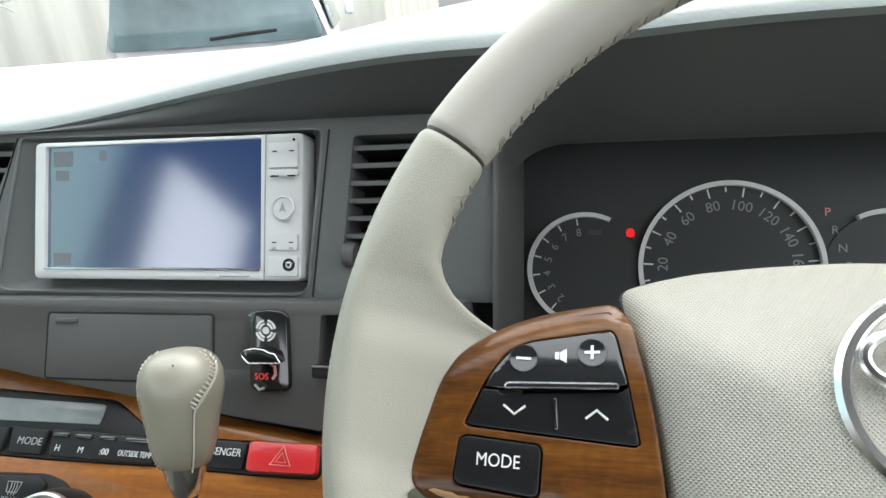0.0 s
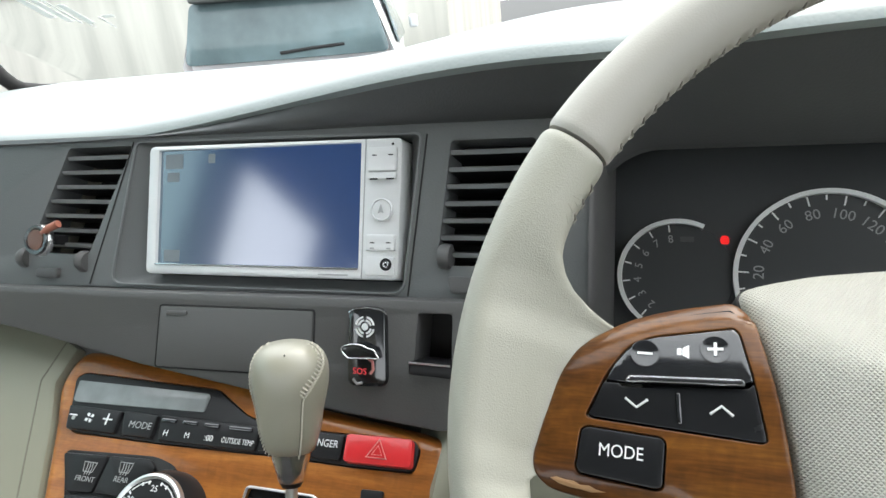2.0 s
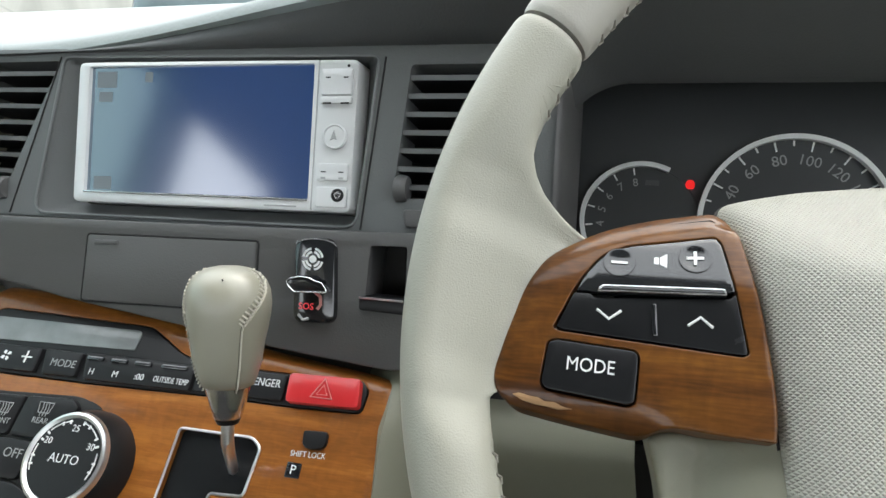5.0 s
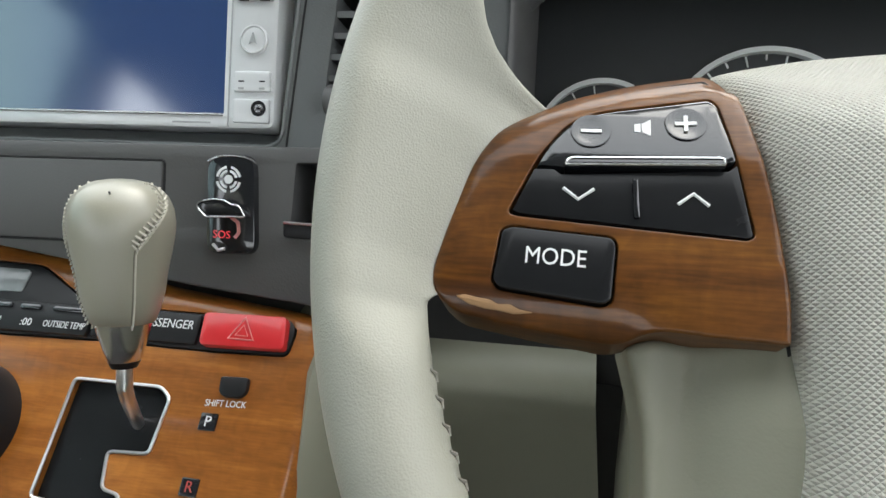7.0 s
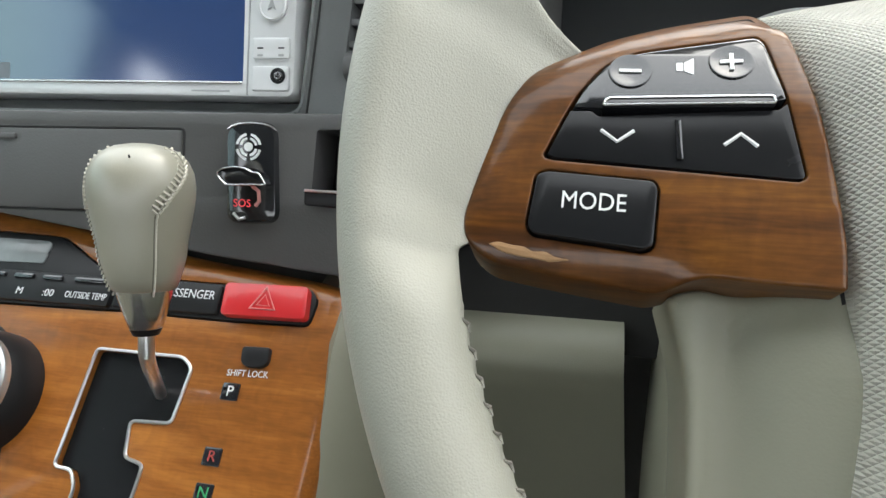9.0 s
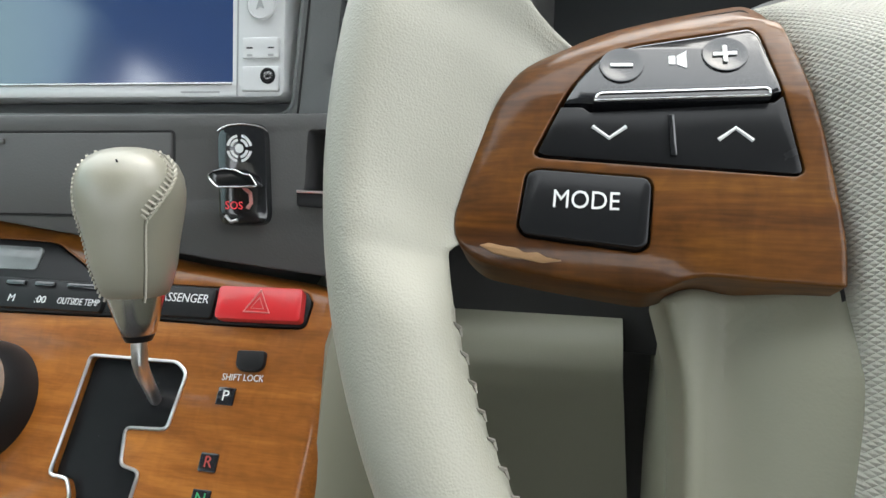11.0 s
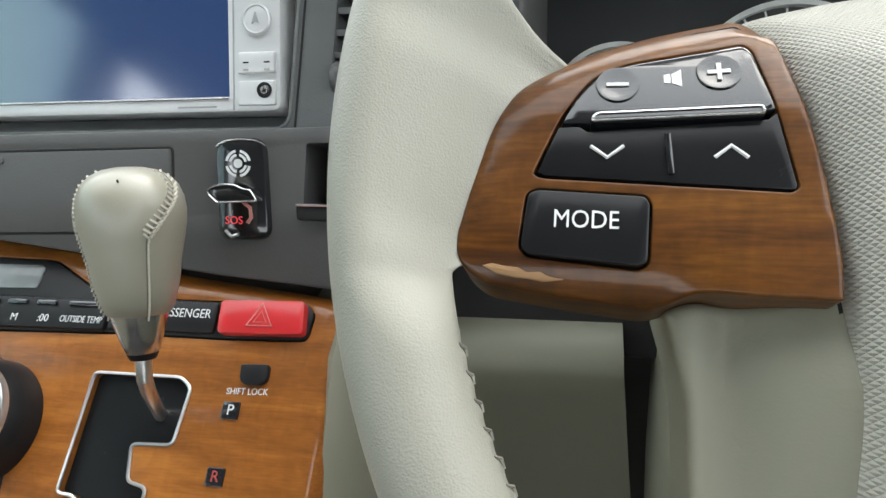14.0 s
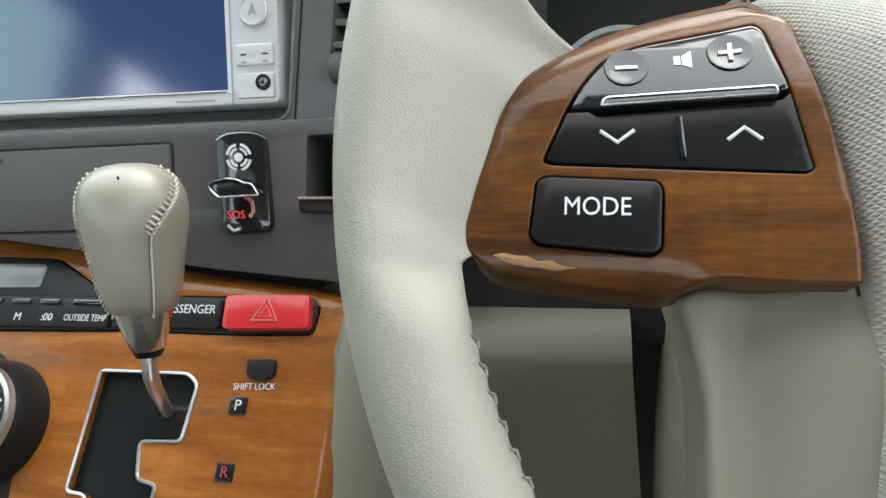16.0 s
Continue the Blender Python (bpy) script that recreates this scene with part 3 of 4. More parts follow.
for y0, y1, labels in ((0.037, 0.0535, True), (0.0315, 0.0360, False), (-0.017, -0.006, True), (-0.034, -0.021, False)):
    key = part("button", slab(rect(0.0815, 0.1030, y0, y1, 0.0015), 0.003, 0.0062, 0.001), SILVER, nav)
    if labels:
        for x in (0.0865, 0.0985):
            part("marking", box(x - 0.0017, x + 0.0017, y1 - 0.006, y1 - 0.0052, 0.0060, 0.0064, 0.0001, 0.0002), BLACK, key)
            if y0 < 0:
                part("marking", slab(rounded([(x - 0.0016, y0 + 0.001), (x + 0.0016, y0 + 0.001), (x + 0.0016, y0 + 0.0022), (x - 0.0016, y0 + 0.0022)], 0.0003), 0.0060, 0.0064, 0.0001), GREY_PRINT, key)
for x in (0.0865, 0.0985):
    part("marking", box(x - 0.0028, x + 0.0028, 0.0312, 0.0322, 0.0060, 0.0065, 0.0001, 0.0003), BLACK, nav)
part("marking", lathe([(0.0, 0.0046), (0.0009, 0.0046), (0.0009, 0.0030)], 10, 0.0992, 0.0556), BLACK, nav)
compass = part("compass_button", lathe([(0.0078, 0.0035), (0.0080, 0.0058), (0.0072, 0.0064), (0.0066, 0.0056), (0.0058, 0.0058), (0, 0.0066)], 36, 0.0925, 0.0108), SILVER, nav)
part("arrow_mark", slab([(0.0925, 0.0146), (0.0903, 0.0082), (0.0925, 0.0094), (0.0947, 0.0082)], 0.0062, 0.0070, 0), GREY_PRINT, compass)
part("jack_socket", lathe([(0.0042, 0.0060), (0.0042, 0.0068), (0.0030, 0.0068), (0.0026, 0.0062), (0, 0.0062)], 24, 0.0970, -0.0262), BLACK, nav, "black round socket")
part("jack_ring", lathe([(0.0020, 0.0063), (0.0020, 0.0070), (0.0013, 0.0070), (0.0013, 0.0063)], 18, 0.0970, -0.0262), CHROME, nav)
ICON = glow("dim_icon", (0.11, 0.135, 0.15), 1.0)
for x0, x1, y0, y1 in ((-0.091, -0.075, 0.0435, 0.0545), (-0.089, -0.078, 0.0335, 0.0405), (-0.090, -0.0755, -0.0275, -0.0185), (-0.052, -0.046, 0.047, 0.054)):
    part("screen_icon", slab(rect(x0, x1, y0, y1, 0.0008), 0.0012, 0.0014, 0), ICON, nav, "dim grey icon block")
part("maker_mark", box(0.045, 0.068, -0.0345, -0.0335, 0.0036, 0.0042, 0.0001, 0.0002), GREY_PRINT, nav)

# ---- emergency call box ----
sos = thing("emergency_call_box", LOW @ pose(0, 0, -0.0075), "small black emergency call box with red lettering", "call box")
part("body", slab(rounded(mm([(61.5, 17), (88, 18), (90, -33), (62, -34)]), [0.009, 0.009, 0.007, 0.007], 5), -0.002, 0.012, 0.003), BLACK_GLOSS, sos)
for r, gap in ((0.0022, 0), (0.0042, 1), (0.0062, 1)):
    if not gap:
        part("fan_hub", lathe([(0, 0.0126), (r, 0.0126), (r, 0.011)], 18, 0.0745, 0.0048), WHITE, sos)
    else:
        for k in range(4):
            part("fan_mark", arc_band(0.0745, 0.0048, r - 0.0006, r + 0.0006, 12 + 90 * k, 78 + 90 * k, 0.011, 0.0126, 8), WHITE, sos)
part("car_flap", slab(rounded(mm([(61.2, -8.6), (64.3, -6.7), (70.3, -5.5), (76.3, -6.0), (80.1, -7.9), (83.8, -8.1), (87.5, -13.7), (66.5, -14.5), (63.1, -11.6)]), 0.0012), 0.012, 0.019, 0.0008), BLACK_GLOSS, sos)
part("chrome_outline", tube([(x, y, 0.0192) for x, y in rounded(mm([(61.2, -8.6), (64.3, -6.7), (70.3, -5.5), (76.3, -6.0), (80.1, -7.9), (83.8, -8.1), (87.5, -13.7), (66.5, -14.5), (63.1, -11.6)]), 0.0012)], 0.0004, 6, True), CHROME, sos)
# Chrome line added to draw the highlight on the box's rounded top.
part("bright_edge", tube([(x / 1000, y / 1000, 0.0115) for x, y in ((62.6, 13.4), (65.0, 15.0), (69.0, 16.3), (76.0, 16.9), (83.0, 16.2), (87.0, 14.8), (89.0, 13.2))], 0.0005, 6), CHROME, sos, "thin chrome line added as the upper edge's highlight")
text(sos, "SOS", 0.0056, 0.0718, -0.0235, 0.0128, RED_TEXT)
part("handset_mark", tube([(0.077, -0.0145, 0.0125), (0.0805, -0.017, 0.0125), (0.081, -0.022, 0.0125), (0.079, -0.0245, 0.0125)], 0.0010, 8), RED_PRINT, sos, "pale red handset outline")
part("hook", tube([(0.067, -0.0285, 0.0125), (0.070, -0.0315, 0.0125), (0.0735, -0.0305, 0.0125)], 0.0009, 8), SATIN, sos)

# ---- centre console with climate controls ----
con = thing("climate_console", CONSOLE, "lacquered walnut console panel with black climate controls", "console panel")
GATE = rounded(mm([(-1, -32), (48, -32), (54.5, -37), (52, -64.5), (30.5, -65.5), (33.5, -82.5), (44, -84.5), (43.5, -98), (40, -150), (12, -150), (12.5, -98.5), (8, -91), (-2, -90.5)]), 0.003)
STRIP = rounded(mm([(-178, 28), (-170, 33), (-46, 29.5), (-17, 13.5), (2, 9), (60, 8.5), (108, 9.5), (112.5, 3.5), (110.5, -11), (66, -12), (7, -11.5), (-80, -13.2), (-158, -13), (-166, -8)]), 0.004)
OUT = rounded(mm([(-186, 53), (-139, 51), (-44, 40), (37, 25), (115, 15.5), (129.5, 11), (129, -55), (124, -175), (-130, -175), (-160, -75), (-182, -10), (-197, 24)]), [0.012, 0.01, 0.01, 0.01, 0.01, 0.008, 0.01, 0.01, 0.01, 0.01, 0.01, 0.02])
part("wood_panel", slab(OUT, -0.024, 0.0, 0.011, [GATE, STRIP], 7), WOOD_DASH, con, "glossy walnut panel")
part("gate_plate", slab(offset(GATE, 0.0004), -0.012, -0.0040, 0), BLACK_SATIN, con, "black shift gate floor")
part("gate_trim", tube([(x, y, 0.0003) for x, y in GATE], 0.0009, 8, True), SATIN, con, "bright edge of the shift gate")
part("control_strip", slab(offset(STRIP, 0.0006), -0.012, 0.0010, 0.001), BLACK, con, "black control strip")
part("clock_display", slab(rounded(mm([(-172, 26), (-53, 25.5), (-50.5, 23.5), (-51.5, 11.8), (-167, 9.5), (-170, 11)]), 0.002), 0.0, 0.0018, 0.0004), LCD, con, "grey unlit display")
keys = [(-169, -119), (-117.5, -86.5), (-85, -2)]
for x0, x1 in keys:
    part("button", slab(rounded(mm([(x0, 6.5), (x1, 5.8), (x1, -10.6), (x0 + 5, -11)]), 0.002), 0.0, 0.0040, 0.0015), BLACK, con)
part("button", slab(rounded(mm([(0, 6.5), (60.5, 6.8), (60.5, -9.5), (0, -9.8)]), 0.002), 0.0, 0.0034, 0.0012), BLACK, con)
text(con, "MODE", 0.0070, -0.0985, -0.0028, 0.0042, GREY_PRINT)
text(con, "PASSENGER", 0.0067, 0.0425, 0.0002, 0.0036, WHITE, 0, "lettering", 0.86)
for x, s, w in ((-75, "H", 1), (-57, "M", 1), (-39, ":00", 1), (-16, "OUTSIDE TEMP", 0.72)):
    text(con, s, 0.0058 if len(s) < 4 else 0.0052, x / 1000, -0.0058, 0.0042, WHITE, 0, "lettering", w)
    part("slot_button", slab(rect(x / 1000 - 0.0062 - 0.003 * (w < 1), x / 1000 + 0.0062 + 0.003 * (w < 1), 0.0015, 0.0042, 0.0008), 0.0030, 0.0056, 0.0008), BLACK_GLOSS, con)
for k in range(4):
    bm = slab(rounded([(0.0004, 0.0006), (0.0030, 0.0004), (0.0036, 0.0022), (0.0016, 0.0030)], 0.0006), 0.0038, 0.0043, 0)
    bm.transform(pose(-0.1455, -0.0015, 0, 0, 0, 90 * k))
    part("fan_mark", bm, WHITE, con)
part("fan_mark", lathe([(0, 0.0043), (0.0016, 0.0043), (0.0016, 0.0038)], 12, -0.160, -0.0028), GREY_PRINT, con)
part("minus_mark", box(-0.1645, -0.1575, -0.0012, -0.0002, 0.0038, 0.0043, 0.0001, 0.0003), WHITE, con)
part("plus_mark", box(-0.1330, -0.1245, -0.0017, -0.0006, 0.0038, 0.0043, 0.0001, 0.0003), WHITE, con)
part("plus_mark", box(-0.1296, -0.1284, -0.0052, 0.0030, 0.0038, 0.0044, 0.0001, 0.0003), WHITE, con)
hazard = part("hazard_button", slab(rounded(mm([(62.5, 7.6), (107.8, 8.4), (109.8, -9.0), (64, -10)]), 0.003), -0.002, 0.0062, 0.0012), RED_BUTTON, con, "red hazard warning button")
TRI = [(0.0862, 0.0058), (0.0930, -0.0056), (0.0794, -0.0056)]
part("triangle_mark", tube([(x, y, 0.0063) for x, y in TRI], 0.0007, 6, True), RED_PRINT, hazard)
part("triangle_mark", tube([(0.0862 + (x - 0.0862) * 0.5, -0.0018 + (y + 0.0018) * 0.5, 0.0063) for x, y in TRI], 0.0004, 6, True), RED_PRINT, hazard)

part("key_bed", slab(rounded(mm([(-158, -25), (-78, -21.5), (-60, -26), (-40, -50), (-30, -110), (-30, -170), (-118, -170), (-130, -80)]), 0.006), -0.002, 0.0008, 0.0006), BLACK_DEEP, con)
for pts, name in (([(-156, -27.5), (-116, -25.6), (-118, -51), (-141, -53)], "FRONT"), ([(-114.5, -25.5), (-80, -24), (-73, -29.5), (-80, -40), (-92, -51), (-116.5, -51)], "REAR"), ([(-141, -55), (-117, -52.8), (-92, -53), (-97, -76), (-128, -76)], "OFF"), ([(-128, -78), (-96, -78), (-62, -92), (-40, -86), (-30, -120), (-40, -165), (-115, -165), (-127, -90)], "")):
    key = part("button", slab(rounded(mm(pts), 0.003), -0.002, 0.0036, 0.0014), BLACK, con)
    nudge = 0.005 if name == "FRONT" else -0.0105
    cx = sum(p[0] for p in pts[:4]) / 4000
    cy = sum(p[1] for p in pts[:4]) / 4000 - (0.0065 if name == "REAR" else 0.0)
    if name in ("FRONT", "REAR"):
        text(con, name, 0.0052, cx + nudge, cy - 0.004, 0.0038, GREY_PRINT)
        part("heater_mark", tube([(cx + nudge + x, cy + 0.004 + y, 0.0038) for x, y in ((-0.0055, 0.0035), (0.0055, 0.0035), (0.004, -0.003), (-0.004, -0.003))], 0.0004, 6, True), GREY_PRINT, key)
        for k in (-0.0022, 0, 0.0022):
            part("heater_mark", tube([(cx + nudge + k, cy + 0.007, 0.0038), (cx + nudge + 0.0006 + k, cy + 0.004, 0.0038), (cx + nudge + k, cy - 0.001, 0.0038)], 0.0003, 5), GREY_PRINT, key)
    elif name:
        text(con, name, 0.0082, -0.1065, -0.0615, 0.0038, GREY_PRINT)
        for k in range(4):
            bm = slab(rounded([(0.0003, 0.0005), (0.0024, 0.0003), (0.0028, 0.0018), (0.0012, 0.0024)], 0.0004), 0.0034, 0.0039, 0)
            bm.transform(pose(-0.1235, -0.0605, 0, 0, 0, 90 * k))
            part("fan_mark", bm, GREY_PRINT, key)
DX, DY = -0.0552, -0.0612
dial = part("temperature_dial", lathe([(0.0325, -0.002), (0.0316, 0.008), (0.0282, 0.016), (0.0258, 0.019)], 64, DX, DY), BLACK, con, "large black temperature dial")
part("dial_ring", lathe([(0.0272, 0.0160), (0.0276, 0.0180), (0.0266, 0.0203), (0.0250, 0.0209), (0.0234, 0.0196)], 64, DX, DY), SATIN, dial, "silver ring")
part("dial_face", lathe([(0.0242, 0.0190), (0.0232, 0.0198), (0, 0.0200)], 48, DX, DY), BLACK, dial)
text(con, "AUTO", 0.0074, DX + 0.0005, DY - 0.0005, 0.0202, WHITE).parent = dial
for a, s in ((150, "20"), (88, "25"), (28, "30")):
    text(con, s, 0.0056, DX + 0.0172 * math.cos(radians(a)), DY + 0.0172 * math.sin(radians(a)), 0.0202, WHITE).parent = dial
for k in range(19):
    a = -28 + 236 * k / 18
    if k % 3:
        part("tick", arc_band(DX, DY, 0.0200, 0.0222, a - 1.6, a + 1.6, 0.0196, 0.0203, 2), WHITE, dial)
for a0, a1 in ((100, 138), (40, 76), (164, 205), (-26, 14)):
    part("scale_arc", arc_band(DX, DY, 0.0212, 0.0218, a0, a1, 0.0196, 0.02025, 12), WHITE, dial)
part("shift_lock_cover", slab(rounded(mm([(79, -24), (94, -23.5), (94.5, -31.5), (91, -34), (83, -34), (80, -32)]), 0.002), -0.002, 0.0030, 0.0012), BLACK, con)
text(con, "SHIFT LOCK", 0.0046, 0.0845, -0.0372, 0.0006, WHITE, 2, "lettering", 0.86)
for x, y, s, m in ((78, -46.5, "P", WHITE), (77.5, -77, "R", surface("dull_red_print", (0.4, 0.06, 0.05), 0.5)), (78, -93, "N", surface("green_print", (0.05, 0.4, 0.15), 0.5)), (78, -108, "D", WHITE)):
    lamp = part("gear_lamp", slab(rect(x / 1000 - 0.0045, x / 1000 + 0.0045, y / 1000 - 0.0042, y / 1000 + 0.0042, 0.0008), -0.001, 0.0008, 0.0003), BLACK_GLOSS, con, "small black gear indicator")
    text(con, s, 0.0072, x / 1000, y / 1000, 0.0010, m).parent = lamp

# ---- gear lever ----
AXIS = Vector((-0.1976, 0.3704, 1.1015)) - Vector((-0.1950, 0.3440, 1.0300))
foot = Vector((-0.1950, 0.3440, 1.0300))
up_axis = AXIS.normalized()
out_axis = Vector((0.197, -0.29, 0.15))
out_axis = (out_axis - up_axis * out_axis.dot(up_axis)).normalized()
gear = thing("gear_lever", Matrix.Translation(foot) @ Matrix((out_axis, up_axis.cross(out_axis), up_axis)).transposed().to_4x4(), "gear lever with stitched beige leather knob and chrome collar", "gear lever")
KNOB_SHAPE = [(0.0, 0.0765), (0.006, 0.0762), (0.012, 0.0750), (0.0175, 0.0722), (0.0215, 0.0680), (0.0240, 0.0620), (0.0248, 0.0555), (0.0244, 0.0490), (0.0230, 0.0410), (0.0208, 0.0310), (0.0182, 0.0200), (0.0150, 0.0110), (0.0130, 0.0060), (0.0118, 0.0052)]
KNOB = [(r * (0.885 + 0.15 * (1 - smooth(0.0, 0.035, z))), 0.0765 - (0.0765 - z) * 0.885) for r, z in KNOB_SHAPE]
bm = lathe(KNOB[::-1], 64)
part("knob", bm, LEATHER_KNOB, gear, "beige leather knob", 70)
part("collar", lathe([(0.0, -0.0040), (0.0062, -0.0040), (0.0072, -0.0028), (0.0092, 0.0035), (0.0112, 0.0105), (0.0120, 0.0142), (0.0, 0.0142)], 40), CHROME, gear, "bright tapered collar")
part("collar_ring", lathe([(0.0, -0.0065), (0.0054, -0.0065), (0.0068, -0.0036), (0.0, -0.0036)], 32), BLACK, gear)
inv = gear.matrix_world.inverted()
gate_point = CONSOLE @ Vector((0.0393, -0.0506, -0.0038))
part("stalk", tube([(0, 0, -0.003), (0, 0, -0.016), tuple(Vector((0, 0, -0.018)).lerp(inv @ gate_point, 0.15)), tuple(Vector((0, 0, -0.018)).lerp(inv @ gate_point, 0.55)), tuple(inv @ gate_point)], [0.0034, 0.0034, 0.0033, 0.0031, 0.0030], 16), SATIN, gear, "bright metal stalk")


def knob_radius(z):
    for (r0, z0), (r1, z1) in zip(KNOB, KNOB[1:]):
        if z1 <= z <= z0:
            return r0 + (r1 - r0) * (z0 - z) / (z0 - z1)
    return KNOB[-1][0]


SEAMS = ((17, 46), (-86, -10), (150, 20))
for base_ang, sway in SEAMS:
    line = []
    for i in range(40):
        z = 0.0742 - i * 0.0016
        ang = radians(base_ang + sway * smooth(0.044, 0.073, z))
        r = knob_radius(z) - 0.0001
        line.append((r * math.cos(ang), r * math.sin(ang), z))
    part("seam", tube(line, 0.00035, 6), KNOB_SEAM, gear, "shadowed leather seam")
bm = bmesh.new()
for base_ang, sway in SEAMS:
    for i in range(34):
        z = 0.0742 - i * 0.00185
        r = knob_radius(z) + 0.0001
        upper = smooth(0.046, 0.050, z)
        ang = radians(base_ang + sway * smooth(0.044, 0.073, z))
        wide = 0.0007 + 0.0024 * upper
        for side in (-1, 1) if z > 0.047 else (1,):
            a0 = ang + side * wide / max(r, 0.008)
            a1 = ang + side * 0.0004 / max(r, 0.008)
            tube([(r * math.cos(a0), r * math.sin(a0), z + 0.0004 * upper), ((r + 0.0004) * math.cos(a1), (r + 0.0004) * math.sin(a1), z - 0.0016)], 0.00042 + 0.00022 * upper, 5, False, bm)
tagged(part("stitching", bm, THREAD, gear, "raised beige stitches"), kind="stuff")
part("pin_hole", lathe([(0, 0.0003), (0.0004, 0.0002), (0.0004, -0.001)], 10), BLACK, gear).matrix_basis = pose(0.0195, -0.003, 0.0702, 0, 50, -8)

# ---- instrument cluster ----
clu = thing("instrument_cluster", GAUGES, "dark instrument cluster with three ringed dials", "instrument cluster")
part("panel", slab(rounded(mm([(-150, -130), (185, -130), (185, 82), (-150, 82)]), 0.02), -0.02, -0.004, 0.002), GAUGE_FACE, clu, "matt black gauge panel")


def gauge(name, cx, cy, r, a0, a1, label):
    face = part(name, lathe([(0, -0.0030), (r - 0.001, -0.0030), (r, -0.0042)], 64, cx, cy), GAUGE_FACE, clu, label)
    part("ring", arc_band(cx, cy, r - 0.0015, r + 0.0016, a0, a1, -0.003, 0.002, 90), GAUGE_RING, face, "pale ring")
    return face


speed = gauge("speedometer", 0.008, -0.031, 0.0575, -30, 210, "round dial with white numerals")
for i in range(17):
    a = 177.5 + 24.6 - 12.3 * i
    long = i % 2 == 0
    part("tick", arc_band(0.008, -0.031, 0.049 if long else 0.052, 0.0555, a - 0.55, a + 0.55, -0.003, -0.0022, 1), GAUGE_RING, speed)
for i, s in enumerate(("20", "40", "60", "80", "100", "120", "140", "160", "180")):
    a = radians(177 - 24.6 * i)
    text(clu, s, 0.0098, 0.008 + 0.0425 * math.cos(a), -0.031 + 0.0425 * math.sin(a), -0.0026, GREY_PRINT, math.degrees(a) - 90).parent = speed
tach = gauge("rev_counter", -0.0875, -0.0325, 0.0385, 63, 245, "smaller dial with white numerals")
for i in range(7):
    a = 99 + 22 * i
    part("tick", arc_band(-0.0875, -0.0325, 0.0315, 0.0365, a - 0.8, a + 0.8, -0.003, -0.0022, 1), GAUGE_RING, tach)
    text(clu, str(8 - i), 0.0078, -0.0875 + 0.0262 * math.cos(radians(a)), -0.0325 + 0.0262 * math.sin(radians(a)), -0.0026, GREY_PRINT, a - 90).parent = tach
part("unit_mark", box(-0.0850, -0.0760, -0.0080, -0.0045, -0.003, -0.0026, 0, 0.0004), surface("dim_print", (0.08, 0.085, 0.085), 0.5), tach)
fuel = gauge("fuel_gauge", 0.1035, -0.0325, 0.0385, -65, 117, "smaller dial with pale ring")
for i in range(5):
    a = 81 - 22 * i
    part("tick", arc_band(0.1035, -0.0325, 0.0315, 0.0365, a - 0.8, a + 0.8, -0.003, -0.0022, 1), GAUGE_RING, fuel)
for s, y in (("P", 0.006), ("R", -0.006), ("N", -0.018), ("D", -0.030)):
    text(clu, s, 0.0078, 0.069 + (0.006 - y) * 0.35, y, -0.0026, RED_PRINT if s == "P" else GREY_PRINT)
part("warning_lamp", slab(rounded(mm([(-58.6, -9.6), (-53.6, -9.6), (-53.0, -6.2), (-54.4, -3.6), (-57.8, -3.6), (-59.2, -6.2)]), 0.0012), -0.004, -0.0028, 0), RED_LAMP, clu, "glowing red warning lamp")
rows = []
for k in range(12):
    a = k / 11 * math.pi / 2
    rows.append([(-0.040 + 0.011 * math.sin(a), 0.471 + (z - 1.1364) * 0.394 + 0.075 * (1 - math.cos(a)), z) for z in (1.235, 1.20, 1.16, 1.12, 1.08, 1.04)])
bm = grid(rows)
bm.transform(GAUGES.inverted())
part("cowl_side", bm, FASCIA_LOW, clu, "curved grey cowl side", 70)

# ---- steering wheel ----
wheel = thing("steering_wheel", WHEEL, "beige leather steering wheel with walnut spoke trim and buttons", "steering wheel")
TO_SPOKE = WHEEL.inverted() @ SPOKE
RC, RT, CX, CY, CZ = 0.1755, 0.0138, -0.0023, -0.0044, 0.0027


WOODSHAPE = rounded(mm([(-50, -20), (-46.8, -6), (-42.2, 10), (-35.2, 22), (-21.5, 32), (-5, 37.8), (17.5, 41.6), (23, 36.5), (26, 23), (30.4, 2), (33.2, -22), (32.9, -33.2), (18, -32.8), (3.5, -31.8), (-4, -35.6), (-28, -33), (-44, -30.6), (-49.3, -26)]), [0.004, 0.01, 0.01, 0.01, 0.01, 0.01, 0.003, 0.004, 0.01, 0.01, 0.01, 0.0008, 0.003, 0.005, 0.005, 0.01, 0.006, 0.004], 5)
FROM_SPOKE = TO_SPOKE.inverted()


def reach(x, y):
    """How far (x, y) lies outside the walnut trim's outline; less than nothing inside."""
    best, inside = 1.0, False
    for (ax, ay), (bx, by) in zip(WOODSHAPE, WOODSHAPE[1:] + WOODSHAPE[:1]):
        dx, dy = bx - ax, by - ay
        t = max(0, min(1, ((x - ax) * dx + (y - ay) * dy) / (dx * dx + dy * dy + 1e-15)))
        best = min(best, math.hypot(x - ax - t * dx, y - ay - t * dy))
        if (ay > y) != (by > y) and x < (bx - ax) * (y - ay) / (by - ay) + ax:
            inside = not inside
    return -best if inside else best


def lean(x, y):
    """How far the upper and lowest parts of the spoke's face lean back."""
    t = max(0.0, y - 0.0095)
    return 0.27 * t * t / (t + 0.009) + 0.0050 * (1 - 0.85 * smooth(-0.006, 0.012, x)) * (max(0.0, -0.0180 - y) / 0.0165) ** 2


